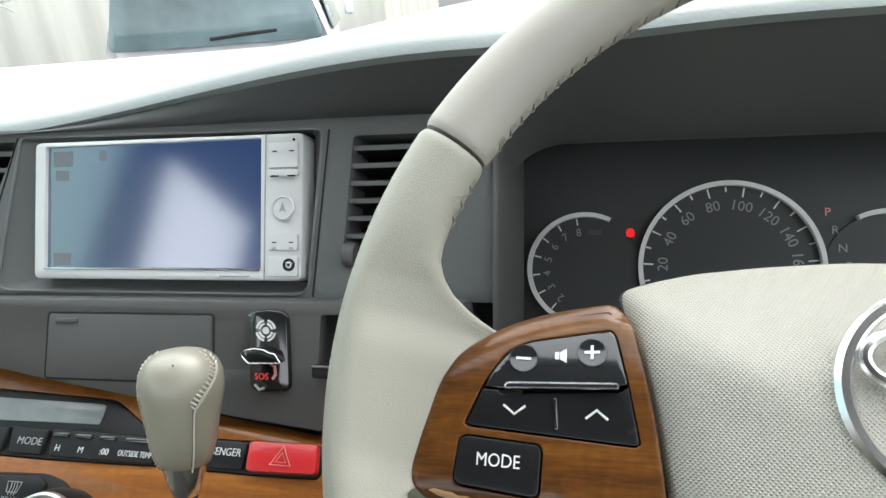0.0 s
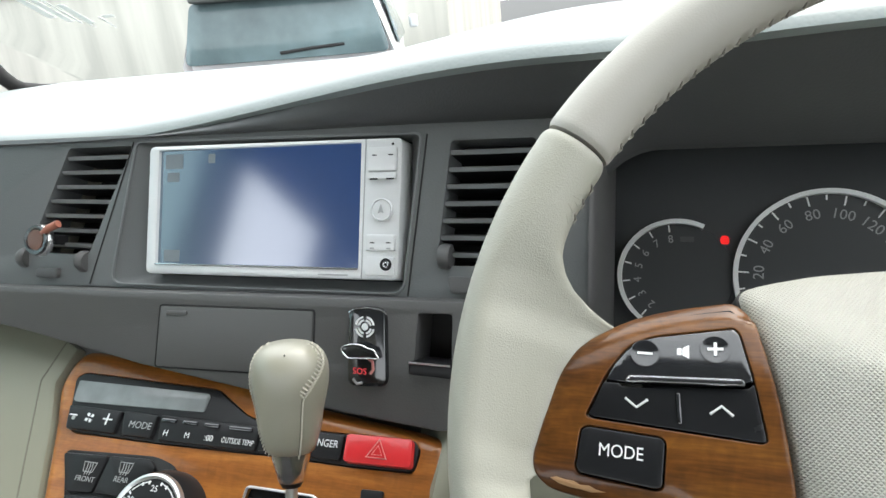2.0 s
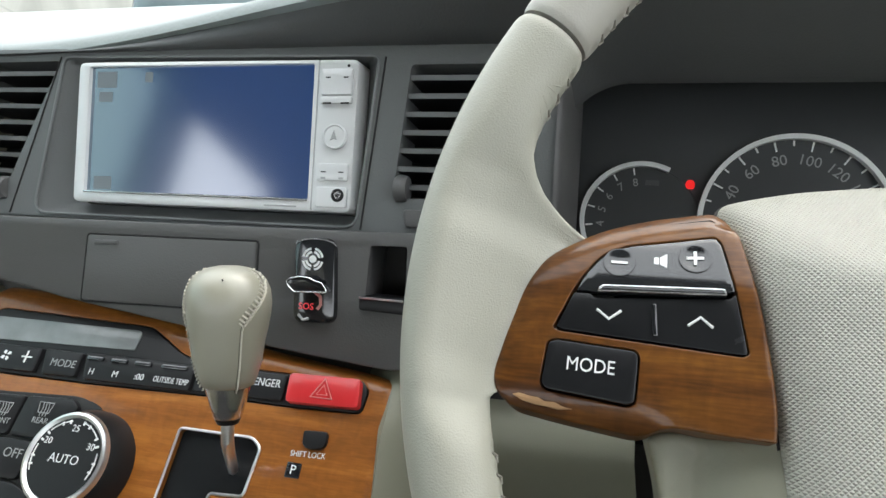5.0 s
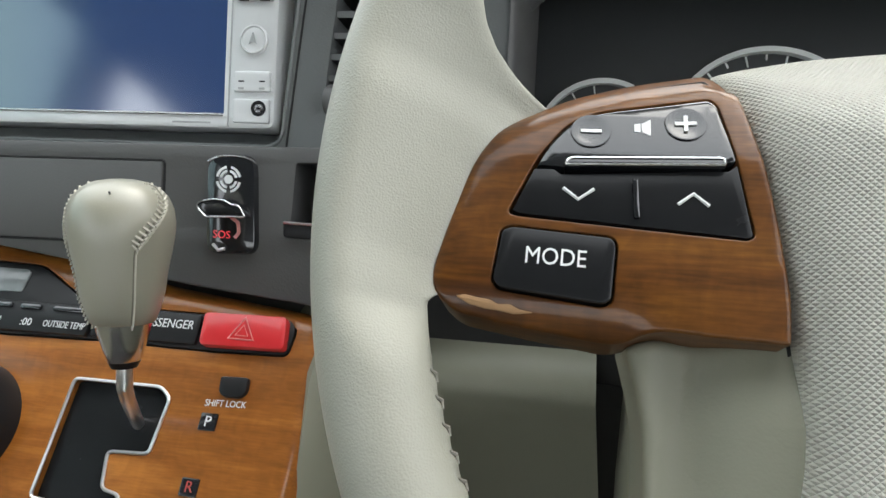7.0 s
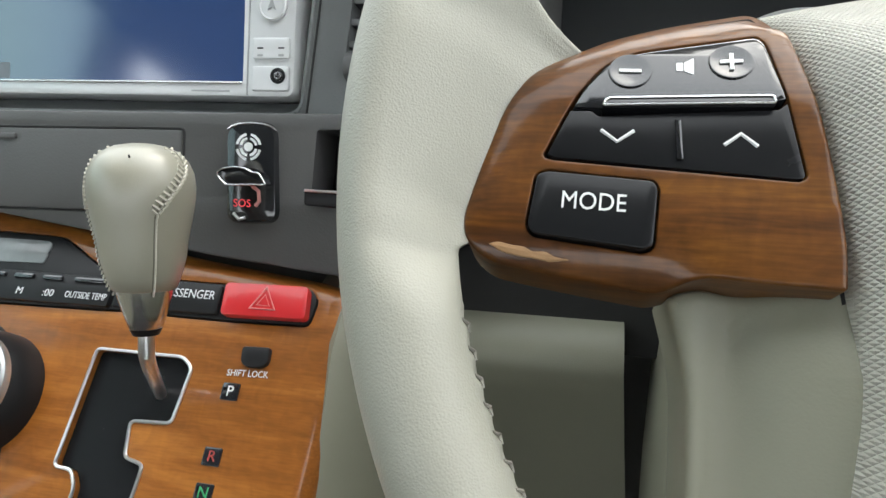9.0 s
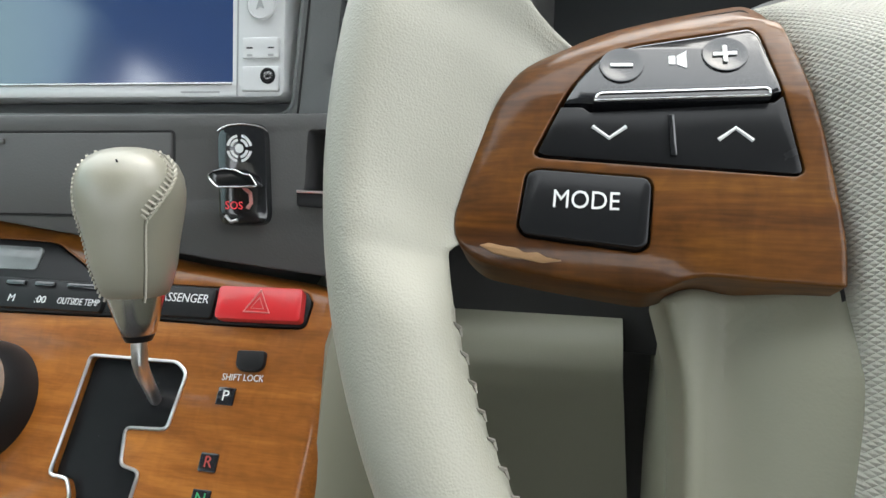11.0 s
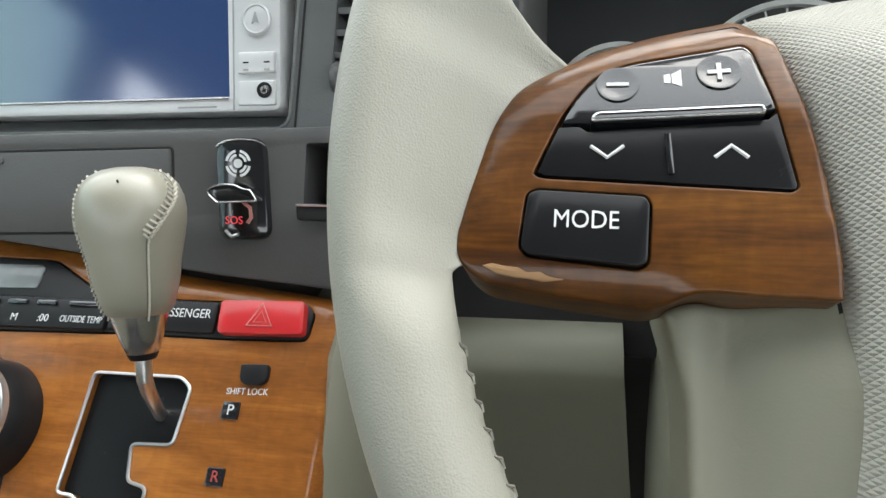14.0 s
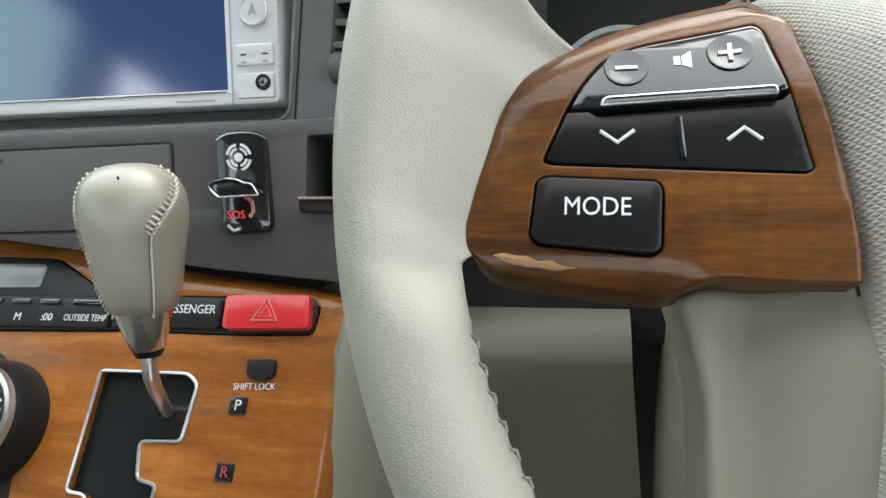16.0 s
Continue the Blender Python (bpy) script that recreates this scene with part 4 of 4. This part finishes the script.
def roll_off(x, y):
    """Depth and width of the trim's rounded border."""
    flat = smooth(0.010, 0.022, x) * (1 - smooth(0.030, 0.036, y))
    low = smooth(0.018, 0.028, -y)
    top = smooth(0.016, 0.030, y) * (1 - flat) * (1 - 0.35 * smooth(-0.010, 0.020, x))
    depth = (0.0020 + 0.0038 * top) * (1 - 0.7 * low)
    return depth * (1 - flat * 0.85), 0.0110 - 0.0090 * flat * (1 - low)


def flare(deg):
    """How far the leather reaches in from the rim towards a spoke."""
    d = deg % 360
    d = d if 90 <= d <= 270 else (180 - d) % 360
    e = 0.001 * float(np.interp(d, (157, 159, 161, 163, 164.5, 166, 167, 167.7, 168.3, 169.2), (0, 0.4, 1.6, 4.8, 8.8, 15.5, 22, 30, 42, 56)))
    return e * (1 - smooth(182.5, 190, d))


def rim_point(deg, phi, shrink=0.0):
    e = flare(deg)
    d = deg % 360
    c, s = math.cos(phi), math.sin(phi)
    r = RT - shrink
    if 34 < d < 157 or 194 < d < 346:
        r -= 0.0009 * math.exp(-(((phi - math.pi - 0.05) / 0.20) ** 2)) * (0.45 + 0.55 * math.cos(2 * math.pi * d / 2.25))
    if c < 0:
        rad = (r + e) * c
        inward = max(0.0, -rad - r * 0.4)
        w = r * s - 0.010 * smooth(0, 0.02, e) * smooth(0, 0.022, inward) - 0.16 * inward * min(1, e / 0.03)
    else:
        rad, w = r * c, r * s
    a = radians(deg)
    p = Vector((CX + (RC + rad) * math.cos(a), CY + (RC + rad) * math.sin(a), CZ + w))
    near = d if 90 <= d <= 270 else (180 - d) % 360
    if 150 < near < 205:
        q = Vector((2 * CX - p.x, p.y, p.z)) if d != near else p
        q = FROM_SPOKE @ q
        sd = reach(q.x, q.y)
        top = 0.0004 - lean(q.x, min(0.041, max(-0.032, q.y))) - roll_off(q.x, q.y)[0] + (1.25 * sd if sd > 0 else 0.6 * max(sd, -0.006))
        soft = 0.011
        if q.z > top - soft:
            k = q.z - top
            q.z = top - (0.0 if k > soft else (soft - k) ** 2 / (4 * soft))
            q = TO_SPOKE @ q
            p = Vector((2 * CX - q.x, q.y, q.z)) if d != near else q
    return tuple(p)


def rim_section(a0, a1, name, material, label):
    bm = bmesh.new()
    n = int(abs(a1 - a0) / 0.45)
    last = None
    for i in range(n + 1):
        deg = a0 + (a1 - a0) * i / n
        lip = 0.0009 * max(0, 1 - min(i, n - i) / 2.0) ** 2
        ring = [bm.verts.new(rim_point(deg, 2 * math.pi * j / 72, lip)) for j in range(72)]
        if last:
            for j in range(72):
                bm.faces.new((last[j], last[(j + 1) % 72], ring[(j + 1) % 72], ring[j]))
        else:
            bm.faces.new(ring)
        last = ring
    bm.faces.new(last)
    return part(name, bm, material, wheel, label, 60)


rim_section(32.2, 147.3, "upper_rim", LEATHER_TOP, "smoother greyish leather upper rim")
rim_section(147.8, 391.7, "lower_rim", LEATHER, "grained beige leather grips and lower rim")
# Rim stitches; their dark colour carries the shade of the puckered seam.
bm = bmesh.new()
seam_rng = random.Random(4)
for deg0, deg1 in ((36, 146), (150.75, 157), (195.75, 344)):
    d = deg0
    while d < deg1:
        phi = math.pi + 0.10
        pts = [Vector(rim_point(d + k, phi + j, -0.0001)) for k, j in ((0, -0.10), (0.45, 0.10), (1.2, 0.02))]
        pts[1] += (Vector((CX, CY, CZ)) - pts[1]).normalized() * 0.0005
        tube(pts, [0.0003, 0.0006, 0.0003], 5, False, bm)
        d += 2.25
tagged(part("stitching", bm, THREAD_SHADE, wheel, "stitches along the inner rim, darkened as shade in the seam"), kind="stuff")

bm = bmesh.new()
for d0, drift, reach_in, reach_out in ((152.2, 1.3, 0.10, 0.62), (153.4, 0.5, 0.05, 0.80), (154.5, -0.4, 0.12, 0.55), (155.8, -1.0, 0.08, 0.72), (157.3, -1.4, 0.15, 0.60)):
    tube([rim_point(d0 + drift * k / 6, math.pi - reach_in - (reach_out - reach_in) * k / 6, 0.00022) for k in range(7)], [0.0001, 0.0003, 0.00038, 0.0004, 0.00036, 0.0003, 0.0001], 6, False, bm)
tagged(part("creases", bm, LEATHER, wheel, "fine creases in the leather grip"), kind="stuff")

PAD = rounded(mm([(-31.8, -5), (-25.4, 10), (-18.5, 20.4), (-11.5, 24.3), (16.6, 29.4), (18.3, 27.4), (21.8, 11.4), (25.4, -8.2), (23.8, -9.0), (-29.6, -5.6)]), [0.001, 0.004, 0.005, 0.004, 0.001, 0.001, 0.002, 0.001, 0.0005, 0.001], 4)
MODE_KEY = rounded(mm([(-33.2, -10.0), (-30.9, -9.0), (-6.8, -10.6), (-5.7, -12.4), (-6.4, -26.0), (-8.4, -27.0), (-33.0, -24.6), (-34.6, -22.8)]), [0.001] * 8, 3)


def refined(bm, x0, x1, y0, y1, step=0.002):
    """Cuts a plate into small squares, so that it can be bent smoothly."""
    for axis, a, b in ((0, x0, x1), (1, y0, y1)):
        k = a
        while k < b:
            bmesh.ops.bisect_plane(bm, geom=bm.verts[:] + bm.edges[:] + bm.faces[:], plane_co=(k, k, 0), plane_no=(1 - axis, axis, 0))
            k += step
    return bm


def bend(bm):
    """Leans the upper part of the spoke's face back."""
    cap = bm.faces.layers.int.get("cap")
    if cap:
        for f in bm.faces:
            f[cap] = 0
    for v in bm.verts:
        v.co.z -= lean(v.co.x, v.co.y)
    return bm


def spoke_side(flip):
    """One spoke with its walnut trim and switches; the far one is its mirror image without lettering."""
    m = TO_SPOKE if not flip else Matrix.Translation((2 * CX, 0, 0)) @ Matrix.Diagonal((-1, 1, 1, 1)) @ TO_SPOKE

    def put(name, bm, material, parent, label="", angle=38):
        if flip:
            bm.transform(m)
            return part(name, bm, material, parent, label, angle)
        ob = part(name, bm, material, parent, label, angle)
        if parent is wheel:
            ob.matrix_basis = m
        return ob

    bm = slab(WOODSHAPE, -0.016, 0.0012, 0.0008, [offset(PAD, -0.0005), offset(MODE_KEY, -0.0005)], 3, None, 0.0004)
    refined(bm, -0.049, 0.034, -0.035, 0.041, 0.0023)
    for v in bm.verts:
        if v.co.z > -0.004:
            depth, width = roll_off(v.co.x, v.co.y)
            v.co.z -= depth * max(0.0, 1 + min(0.0, reach(v.co.x, v.co.y)) / width) ** 2
    trim = put("wood_trim", bend(bm), WOOD, wheel, "glossy walnut spoke trim", 60)
    put("trim_bed", slab(offset(WOODSHAPE, 0.004), -0.014, -0.006, 0), BLACK_DEEP, trim)
    top_key = put("volume_button", bend(refined(slab([(-0.0258, 0.0076), (-0.0215, 0.0076), (-0.0195, 0.0074), (0.0195, 0.0100), (0.0219, 0.0106)] + [p for p in PAD[::-1] if p[1] > 0.0118], -0.006, 0.0016, 0.0007), 0.5, 0, 0.009, 0.030)), BLACK_GLOSS, trim, "gloss black volume rocker")
    low_key = put("track_button", slab([(-0.0265, 0.0070), (-0.0215, 0.0070), (-0.0198, 0.0057), (0.0202, 0.0081), (0.0222, 0.0098)] + mm([(25.3, -8.0), (24.9, -8.7), (23.8, -8.9), (-29.4, -5.4), (-31.3, -4.6)]), -0.006, 0.0013, 0.0005), BLACK_SATIN, trim, "gloss black track rocker")
    bar = put("chrome_bar", slab(rounded(mm([(-19.2, 7.2), (19.4, 8.4), (19.0, 10.2), (18.2, 10.6), (-17.6, 9.5), (-18.8, 8.7)]), 0.0006), -0.002, 0.0034, 0.0008), BLACK_GLOSS, trim, "raised bar with bright outline")
    put("bright_outline", tube([(x, y, 0.0034) for x, y in rounded(mm([(-18.8, 7.5), (19.0, 8.7), (18.7, 10.1), (18.0, 10.4), (-17.4, 9.3), (-18.4, 8.6)]), 0.0005)], 0.00032, 6, True), CHROME, bar)
    mode = put("mode_button", slab(MODE_KEY, -0.006, 0.0018, 0.0007), BLACK_SATIN, trim, "black mode button")
    put("divider", slab(rounded(mm([(-2.5, 4.9), (-1.0, 4.95), (-0.3, -5.4), (-1.9, -5.5)]), 0.0004), 0.0008, 0.0021, 0.0005), BLACK_GLOSS, low_key)
    for x, y in ((-0.0128, 0.0183), (0.0104, 0.0212)):
        put("finger_dimple", bend(lathe([(0.0052, 0.0015), (0.0050, 0.0021), (0.0046, 0.0021), (0.0036, 0.0018), (0, 0.0017)], 32, x, y)), BLACK_GLOSS, top_key)
    put("minus_mark", bend(slab(rounded(mm([(-15.4, 17.8), (-10.2, 17.7), (-10.2, 18.6), (-15.4, 18.7)]), 0.0001), 0.0018, 0.00215, 0)), WHITE, top_key)
    put("plus_mark", bend(slab(rounded(mm([(7.8, 20.6), (13.0, 20.9), (13.0, 21.9), (7.8, 21.6)]), 0.0001), 0.0018, 0.00215, 0)), WHITE, top_key)
    put("plus_mark", bend(slab(rounded(mm([(9.9, 18.8), (10.9, 18.8), (10.9, 23.7), (9.9, 23.7)]), 0.0001), 0.0018, 0.0022, 0)), WHITE, top_key)
    put("speaker_mark", bend(slab(mm([(-2.1, 18.4), (-2.1, 20.8), (-0.6, 20.9), (-0.6, 18.3)]), 0.0015, 0.0018, 0)), WHITE, top_key)
    put("speaker_mark", bend(slab(mm([(-0.3, 18.3), (-0.3, 20.9), (1.9, 22.3), (1.9, 17.2)]), 0.0015, 0.0018, 0)), WHITE, top_key)
    for pts in (((-19.0, 1.9), (-15.2, -1.0), (-11.5, 1.9)), ((8.4, -1.2), (12.0, 1.7), (15.6, -1.3))):
        put("arrow_mark", tube([(x / 1000, y / 1000, 0.0013) for x, y in pts], 0.0005, 6), WHITE, low_key)
    if not flip:
        text(mode, "MODE", 0.0061, -0.0199, -0.0166, 0.0019, WHITE, -1.5, "lettering", 0.86)
        put("scuff", bend(slab(rounded(mm([(-43.4, -27.2), (-41, -26.6), (-38, -27.2), (-35, -27.4), (-33, -28.4), (-30, -28.2), (-28, -29.2), (-24.4, -29.8), (-29, -30.4), (-33, -29.8), (-36, -29.6), (-40, -28.8)]), 0.0005), -0.006, 0.0014, 0.0002)), WOOD_WORN, trim, "pale worn scrape")
    low = [(-70, -33), (-93, -37), (-107.5, -36.5), (-113.2, -39.3), (-110.2, -50), (-107.9, -60), (-107.3, -82), (-108, -105), (-104, -140), (-60, -150), (-60, -60)]
    pts = rounded(mm(low), [0.004, 0.004, 0.004, 0.002, 0.02, 0.02, 0.02, 0.02, 0.01, 0.01, 0.01])
    if flip:
        pts = [(2 * CX - x, y) for x, y in pts][::-1]
    bm = slab(pts, -0.040, -0.0100, 0.003, (), 4)
    refined(bm, -0.115, 0.115, -0.150, -0.035, 0.004)
    for v in bm.verts:
        if v.co.z > -0.02:
            u = -abs(v.co.x - CX) + CX
            v.co.z += 0.0085 * smooth(-0.100, -0.070, u) * (0.2 + 0.8 * smooth(0.036, 0.056, -v.co.y)) - 0.0042 * math.exp(-((u + 0.098) / 0.0055) ** 2)
    return part("spoke_cover", bm, BEIGE, wheel, "plain beige lower spoke cover", 60)


spoke_side(False)
spoke_side(True)

half = [(-2, 58), (-12, 57.8), (-38, 56), (-63, 53), (-81, 48.6), (-92.3, 44.3), (-89.8, 31), (-83.6, 7), (-78.6, -24), (-76.6, -42), (-76, -60), (-79, -84), (-72, -108), (-40, -122), (-2, -125)]
full = half + [(-4 - x, y) for x, y in half[-2:0:-1]]
COVER = rounded(mm(full), 0.006, 4)
bm = dome(offset(COVER, 0.0013), -0.002, -0.03, -0.05, 0.0, 0.017, 3.0, 30, 0.007)
for v in bm.verts:
    v.co.z += -0.0030 - 0.137 * v.co.y - 0.026 * smooth(0.008, 0.056, v.co.y)
part("airbag_cover", bm, BEIGE_PAD, wheel, "pyramid-grained beige airbag cover", 50)
bm = slab(offset(COVER, 0.0004), -0.04, -0.0105, 0)
for v in bm.verts:
    v.co.z = min(-0.0065, v.co.z - 0.0030 - 0.137 * v.co.y - 0.026 * smooth(0.008, 0.056, v.co.y))
part("cover_gap", bm, BLACK_DEEP, wheel)
emblem = part("emblem", lathe([(0.0312, 0.0130), (0.0312, 0.0178), (0.0297, 0.0192), (0.0275, 0.0192), (0.0262, 0.0178), (0.0262, 0.0130)], 64, -0.0020, 0.0058), CHROME, wheel, "round chrome badge")
emblem.matrix_basis = pose(0, 0, -0.0035, -7)
for rx, ry, cy in ((0.0090, 0.0240, 0.0058), (0.0225, 0.0105, 0.0150)):
    part("badge_loop", tube([(-0.0020 + rx * math.cos(2 * math.pi * k / 40), cy + ry * math.sin(2 * math.pi * k / 40), 0.0180) for k in range(40)], 0.0018, 8, True), CHROME, emblem)

# ---- steering column ----
col = thing("steering_column", pose(0, 0, 0), "beige plastic steering column shroud", "steering column")
part("shroud", block(0.046, 0.20, 0.37, 0.56, 0.975, 1.055, 0.02), BEIGE, col)
rows = []
for y, z, x in [(0.44, 1.06, 0.052), (0.40, 1.03, 0.046), (0.375, 0.98, 0.042), (0.37, 0.92, 0.042), (0.38, 0.84, 0.046)]:
    rows.append([(x - 0.012, y + 0.06, z), (x - 0.010, y + 0.008, z), (x - 0.002, y, z), (x + 0.05, y - 0.01, z), (x + 0.12, y - 0.01, z)])
part("lower_shroud", grid(rows), BEIGE, col, "", 70)

# ---- vent clip scent ----
PEG = surface("reddish_wood_peg", (0.33, 0.12, 0.08), 0.5, mottle=0.2, mottle_scale=200)
clip = thing("vent_clip", NAV @ pose(-0.1990, -0.0130, 0.016), "brown round air freshener clipped to the vent", "air freshener")
part("disc", lathe([(0, 0.0035), (0.0085, 0.0040), (0.0095, 0.0046), (0.0112, 0.0046), (0.0122, 0.003), (0.0125, 0), (0.0118, -0.003), (0, -0.004)], 36), BLACK_GLOSS, clip, "gloss black disc")
part("disc_inlay", lathe([(0.0082, 0.0038), (0.0080, 0.0044), (0.0050, 0.0046), (0, 0.0046)], 30), AMBER, clip, "brown inlay of the disc")
part("disc_rim", lathe([(0.0120, 0.0032), (0.0131, 0.0015), (0.0131, -0.0015), (0.0120, -0.003)], 36), CHROME, clip)
part("arm", tube([(0.006, 0.006, 0.002), (0.013, 0.009, 0.004), (0.022, 0.013, 0.003)], [0.0028, 0.0030, 0.0032], 10), PEG, clip, "reddish wooden peg")
part("grip", block(-0.003, 0.006, -0.003, 0.005, -0.022, 0.0, 0.001), BLACK, clip)

# ---- outside: parked vehicles and marker writing ----
van = thing("parked_wagon", pose(-2.78, 4.70, 0, 0, 0, 20), "white tall wagon parked ahead, tailgate facing the car", "car")


def wagon_rings(scale=1.0):
    rows = []
    for y, w, belt, roof in ((0.06, 0.78, 1.00, 1.54), (0.0, 0.83, 0.98, 1.55), (0.25, 0.85, 0.98, 1.60), (1.5, 0.86, 0.98, 1.62), (2.4, 0.85, 0.96, 1.56), (3.1, 0.82, 0.98, 1.06), (3.9, 0.74, 0.78, 0.82)):
        t = w * 0.80
        row = [(-w * 0.95, y, 0.30), (-w, y, 0.55), (-w, y, belt), (-t, y + 0.10 * (y < 0.1), roof - 0.07), (-t * 0.86, y + 0.12 * (y < 0.1), roof)]
        rows.append(row + [(-x, yy, z) for x, yy, z in row[::-1]])
    return rows


bm = grid(wagon_rings())
bm.faces.new([v for v in list(bm.verts)[:10]])
part("body", bm, PAINT_WHITE, van, "white painted body", 40)
bm = slab(rounded([(-0.80, 0.98), (0.80, 0.98), (0.69, 1.43), (-0.69, 1.43)], 0.06), 0, 0.02, 0.006)
bm.transform(pose(0, 0.012, 0, 90) @ Matrix.Translation((0, 0, 0.0)))
bm.transform(Matrix.Translation((0, 0, 1.1)) @ pose(0, 0, 0, -7) @ Matrix.Translation((0, -0.01, -1.1)))
part("tail_window", bm, DARK_GLASS, van, "tinted rear window")
part("spoiler", block(-0.66, 0.66, -0.10, 0.16, 1.425, 1.50, 0.02), FASCIA, van, "grey roof spoiler")
part("wiper", tube([(-0.05, -0.035, 1.03), (0.20, -0.03, 1.05), (0.45, -0.02, 1.06)], 0.012, 8), RUBBER, van)
for s in (-1, 1):
    part("tail_lamp", block(min(s * 0.70, s * 0.82), max(s * 0.70, s * 0.82), -0.03, 0.1, 0.55, 0.85, 0.02), PAINT_RED, van)
    bm = slab(rounded([(0.30, 1.02), (2.55, 1.00), (2.25, 1.46), (0.42, 1.48)], 0.05), 0, 0.012, 0.004)
    bm.transform(Matrix.Translation((s * 0.845, 0, 1.06)) @ Matrix.Rotation(radians(-s * 14), 4, "Y") @ Matrix.Translation((0, 0, -1.06)) @ pose(0, 0, 0, 90, 0, 90))
    part("side_window", bm, DARK_GLASS, van, "tinted side window")
    bm = block(-0.05, 0.05, -0.09, 0.09, -0.07, 0.07, 0.03)
    bm.transform(pose(s * 0.98, 2.45, 1.13))
    part("door_mirror", bm, PAINT_WHITE, van)
    for y in (0.75, 3.2):
        bm = lathe([(0, -0.10), (0.22, -0.10), (0.31, -0.09), (0.31, 0.09), (0.22, 0.10), (0, 0.10)], 32)
        bm.transform(pose(s * 0.76, y, 0.31, 0, 90))
        part("wheel", bm, RUBBER, van)


def far_car(name, m, paint, label):
    car = thing(name, m, label, "car")
    rows = []
    for x, z0, z1, w in ((-2.1, 0.35, 0.75, 0.7), (-1.9, 0.3, 0.92, 0.8), (-1.0, 0.3, 0.98, 0.82), (1.5, 0.3, 1.0, 0.82), (2.05, 0.35, 0.8, 0.74)):
        rows.append([(x, -w, z0), (x, -w, z1 - 0.1), (x, -w + 0.08, z1), (x, w - 0.08, z1), (x, w, z1 - 0.1), (x, w, z0)])
    part("body", grid(rows), paint, car, "", 40)
    rows = []
    for x, z1, w in ((-1.2, 0.97, 0.74), (-0.5, 1.42, 0.6), (0.9, 1.45, 0.6), (1.7, 1.0, 0.72)):
        rows.append([(x, -0.76, 0.95), (x, -w, z1), (x, w, z1), (x, 0.76, 0.95)])
    part("cabin", grid(rows), DARK_GLASS, car, "tinted windows", 40)
    for x in (-1.35, 1.3):
        for y in (-0.75, 0.75):
            bm = lathe([(0, -0.09), (0.2, -0.09), (0.3, -0.08), (0.3, 0.08), (0.2, 0.09), (0, 0.09)], 28)
            bm.transform(pose(x, y, 0.3, 90))
            part("wheel", bm, RUBBER, car)


far_car("blue_car", pose(-7.2, 9.9, 1.62, 0, 0, 8), PAINT_BLUE, "pale blue saloon parked above the wall")
far_car("red_car", pose(1.2, 13.5, 0.0, 0, 0, 20), PAINT_RED, "dark red saloon parked far off")
bm = block(-9, 2.6, 0, 6, 0, 1.62)
solid("upper_yard", bm, CONCRETE, pose(-5.4, 8.62, 0, 0, 0, 6), "raised concrete yard behind the wall", "ground", "structure")

MARKER = surface("white_paint_marker", (0.8, 0.8, 0.78), 0.7)
for x, y, w, h in ((-0.775, 0.285, 0.021, 0.008), (-0.792, 0.301, 0.004, 0.035), (-0.824, 0.305, 0.004, 0.011), (-0.820, 0.270, 0.014, 0.058), (-0.835, 0.260, 0.005, 0.072), (-0.849, 0.254, 0.013, 0.069), (-0.867, 0.240, 0.015, 0.065)):
    part("marker_bar", box(x - w / 2, x + w / 2, y - h / 2, y + h / 2, -0.0027, -0.0021, 0, 0.002), MARKER, pane, "white marker stroke")
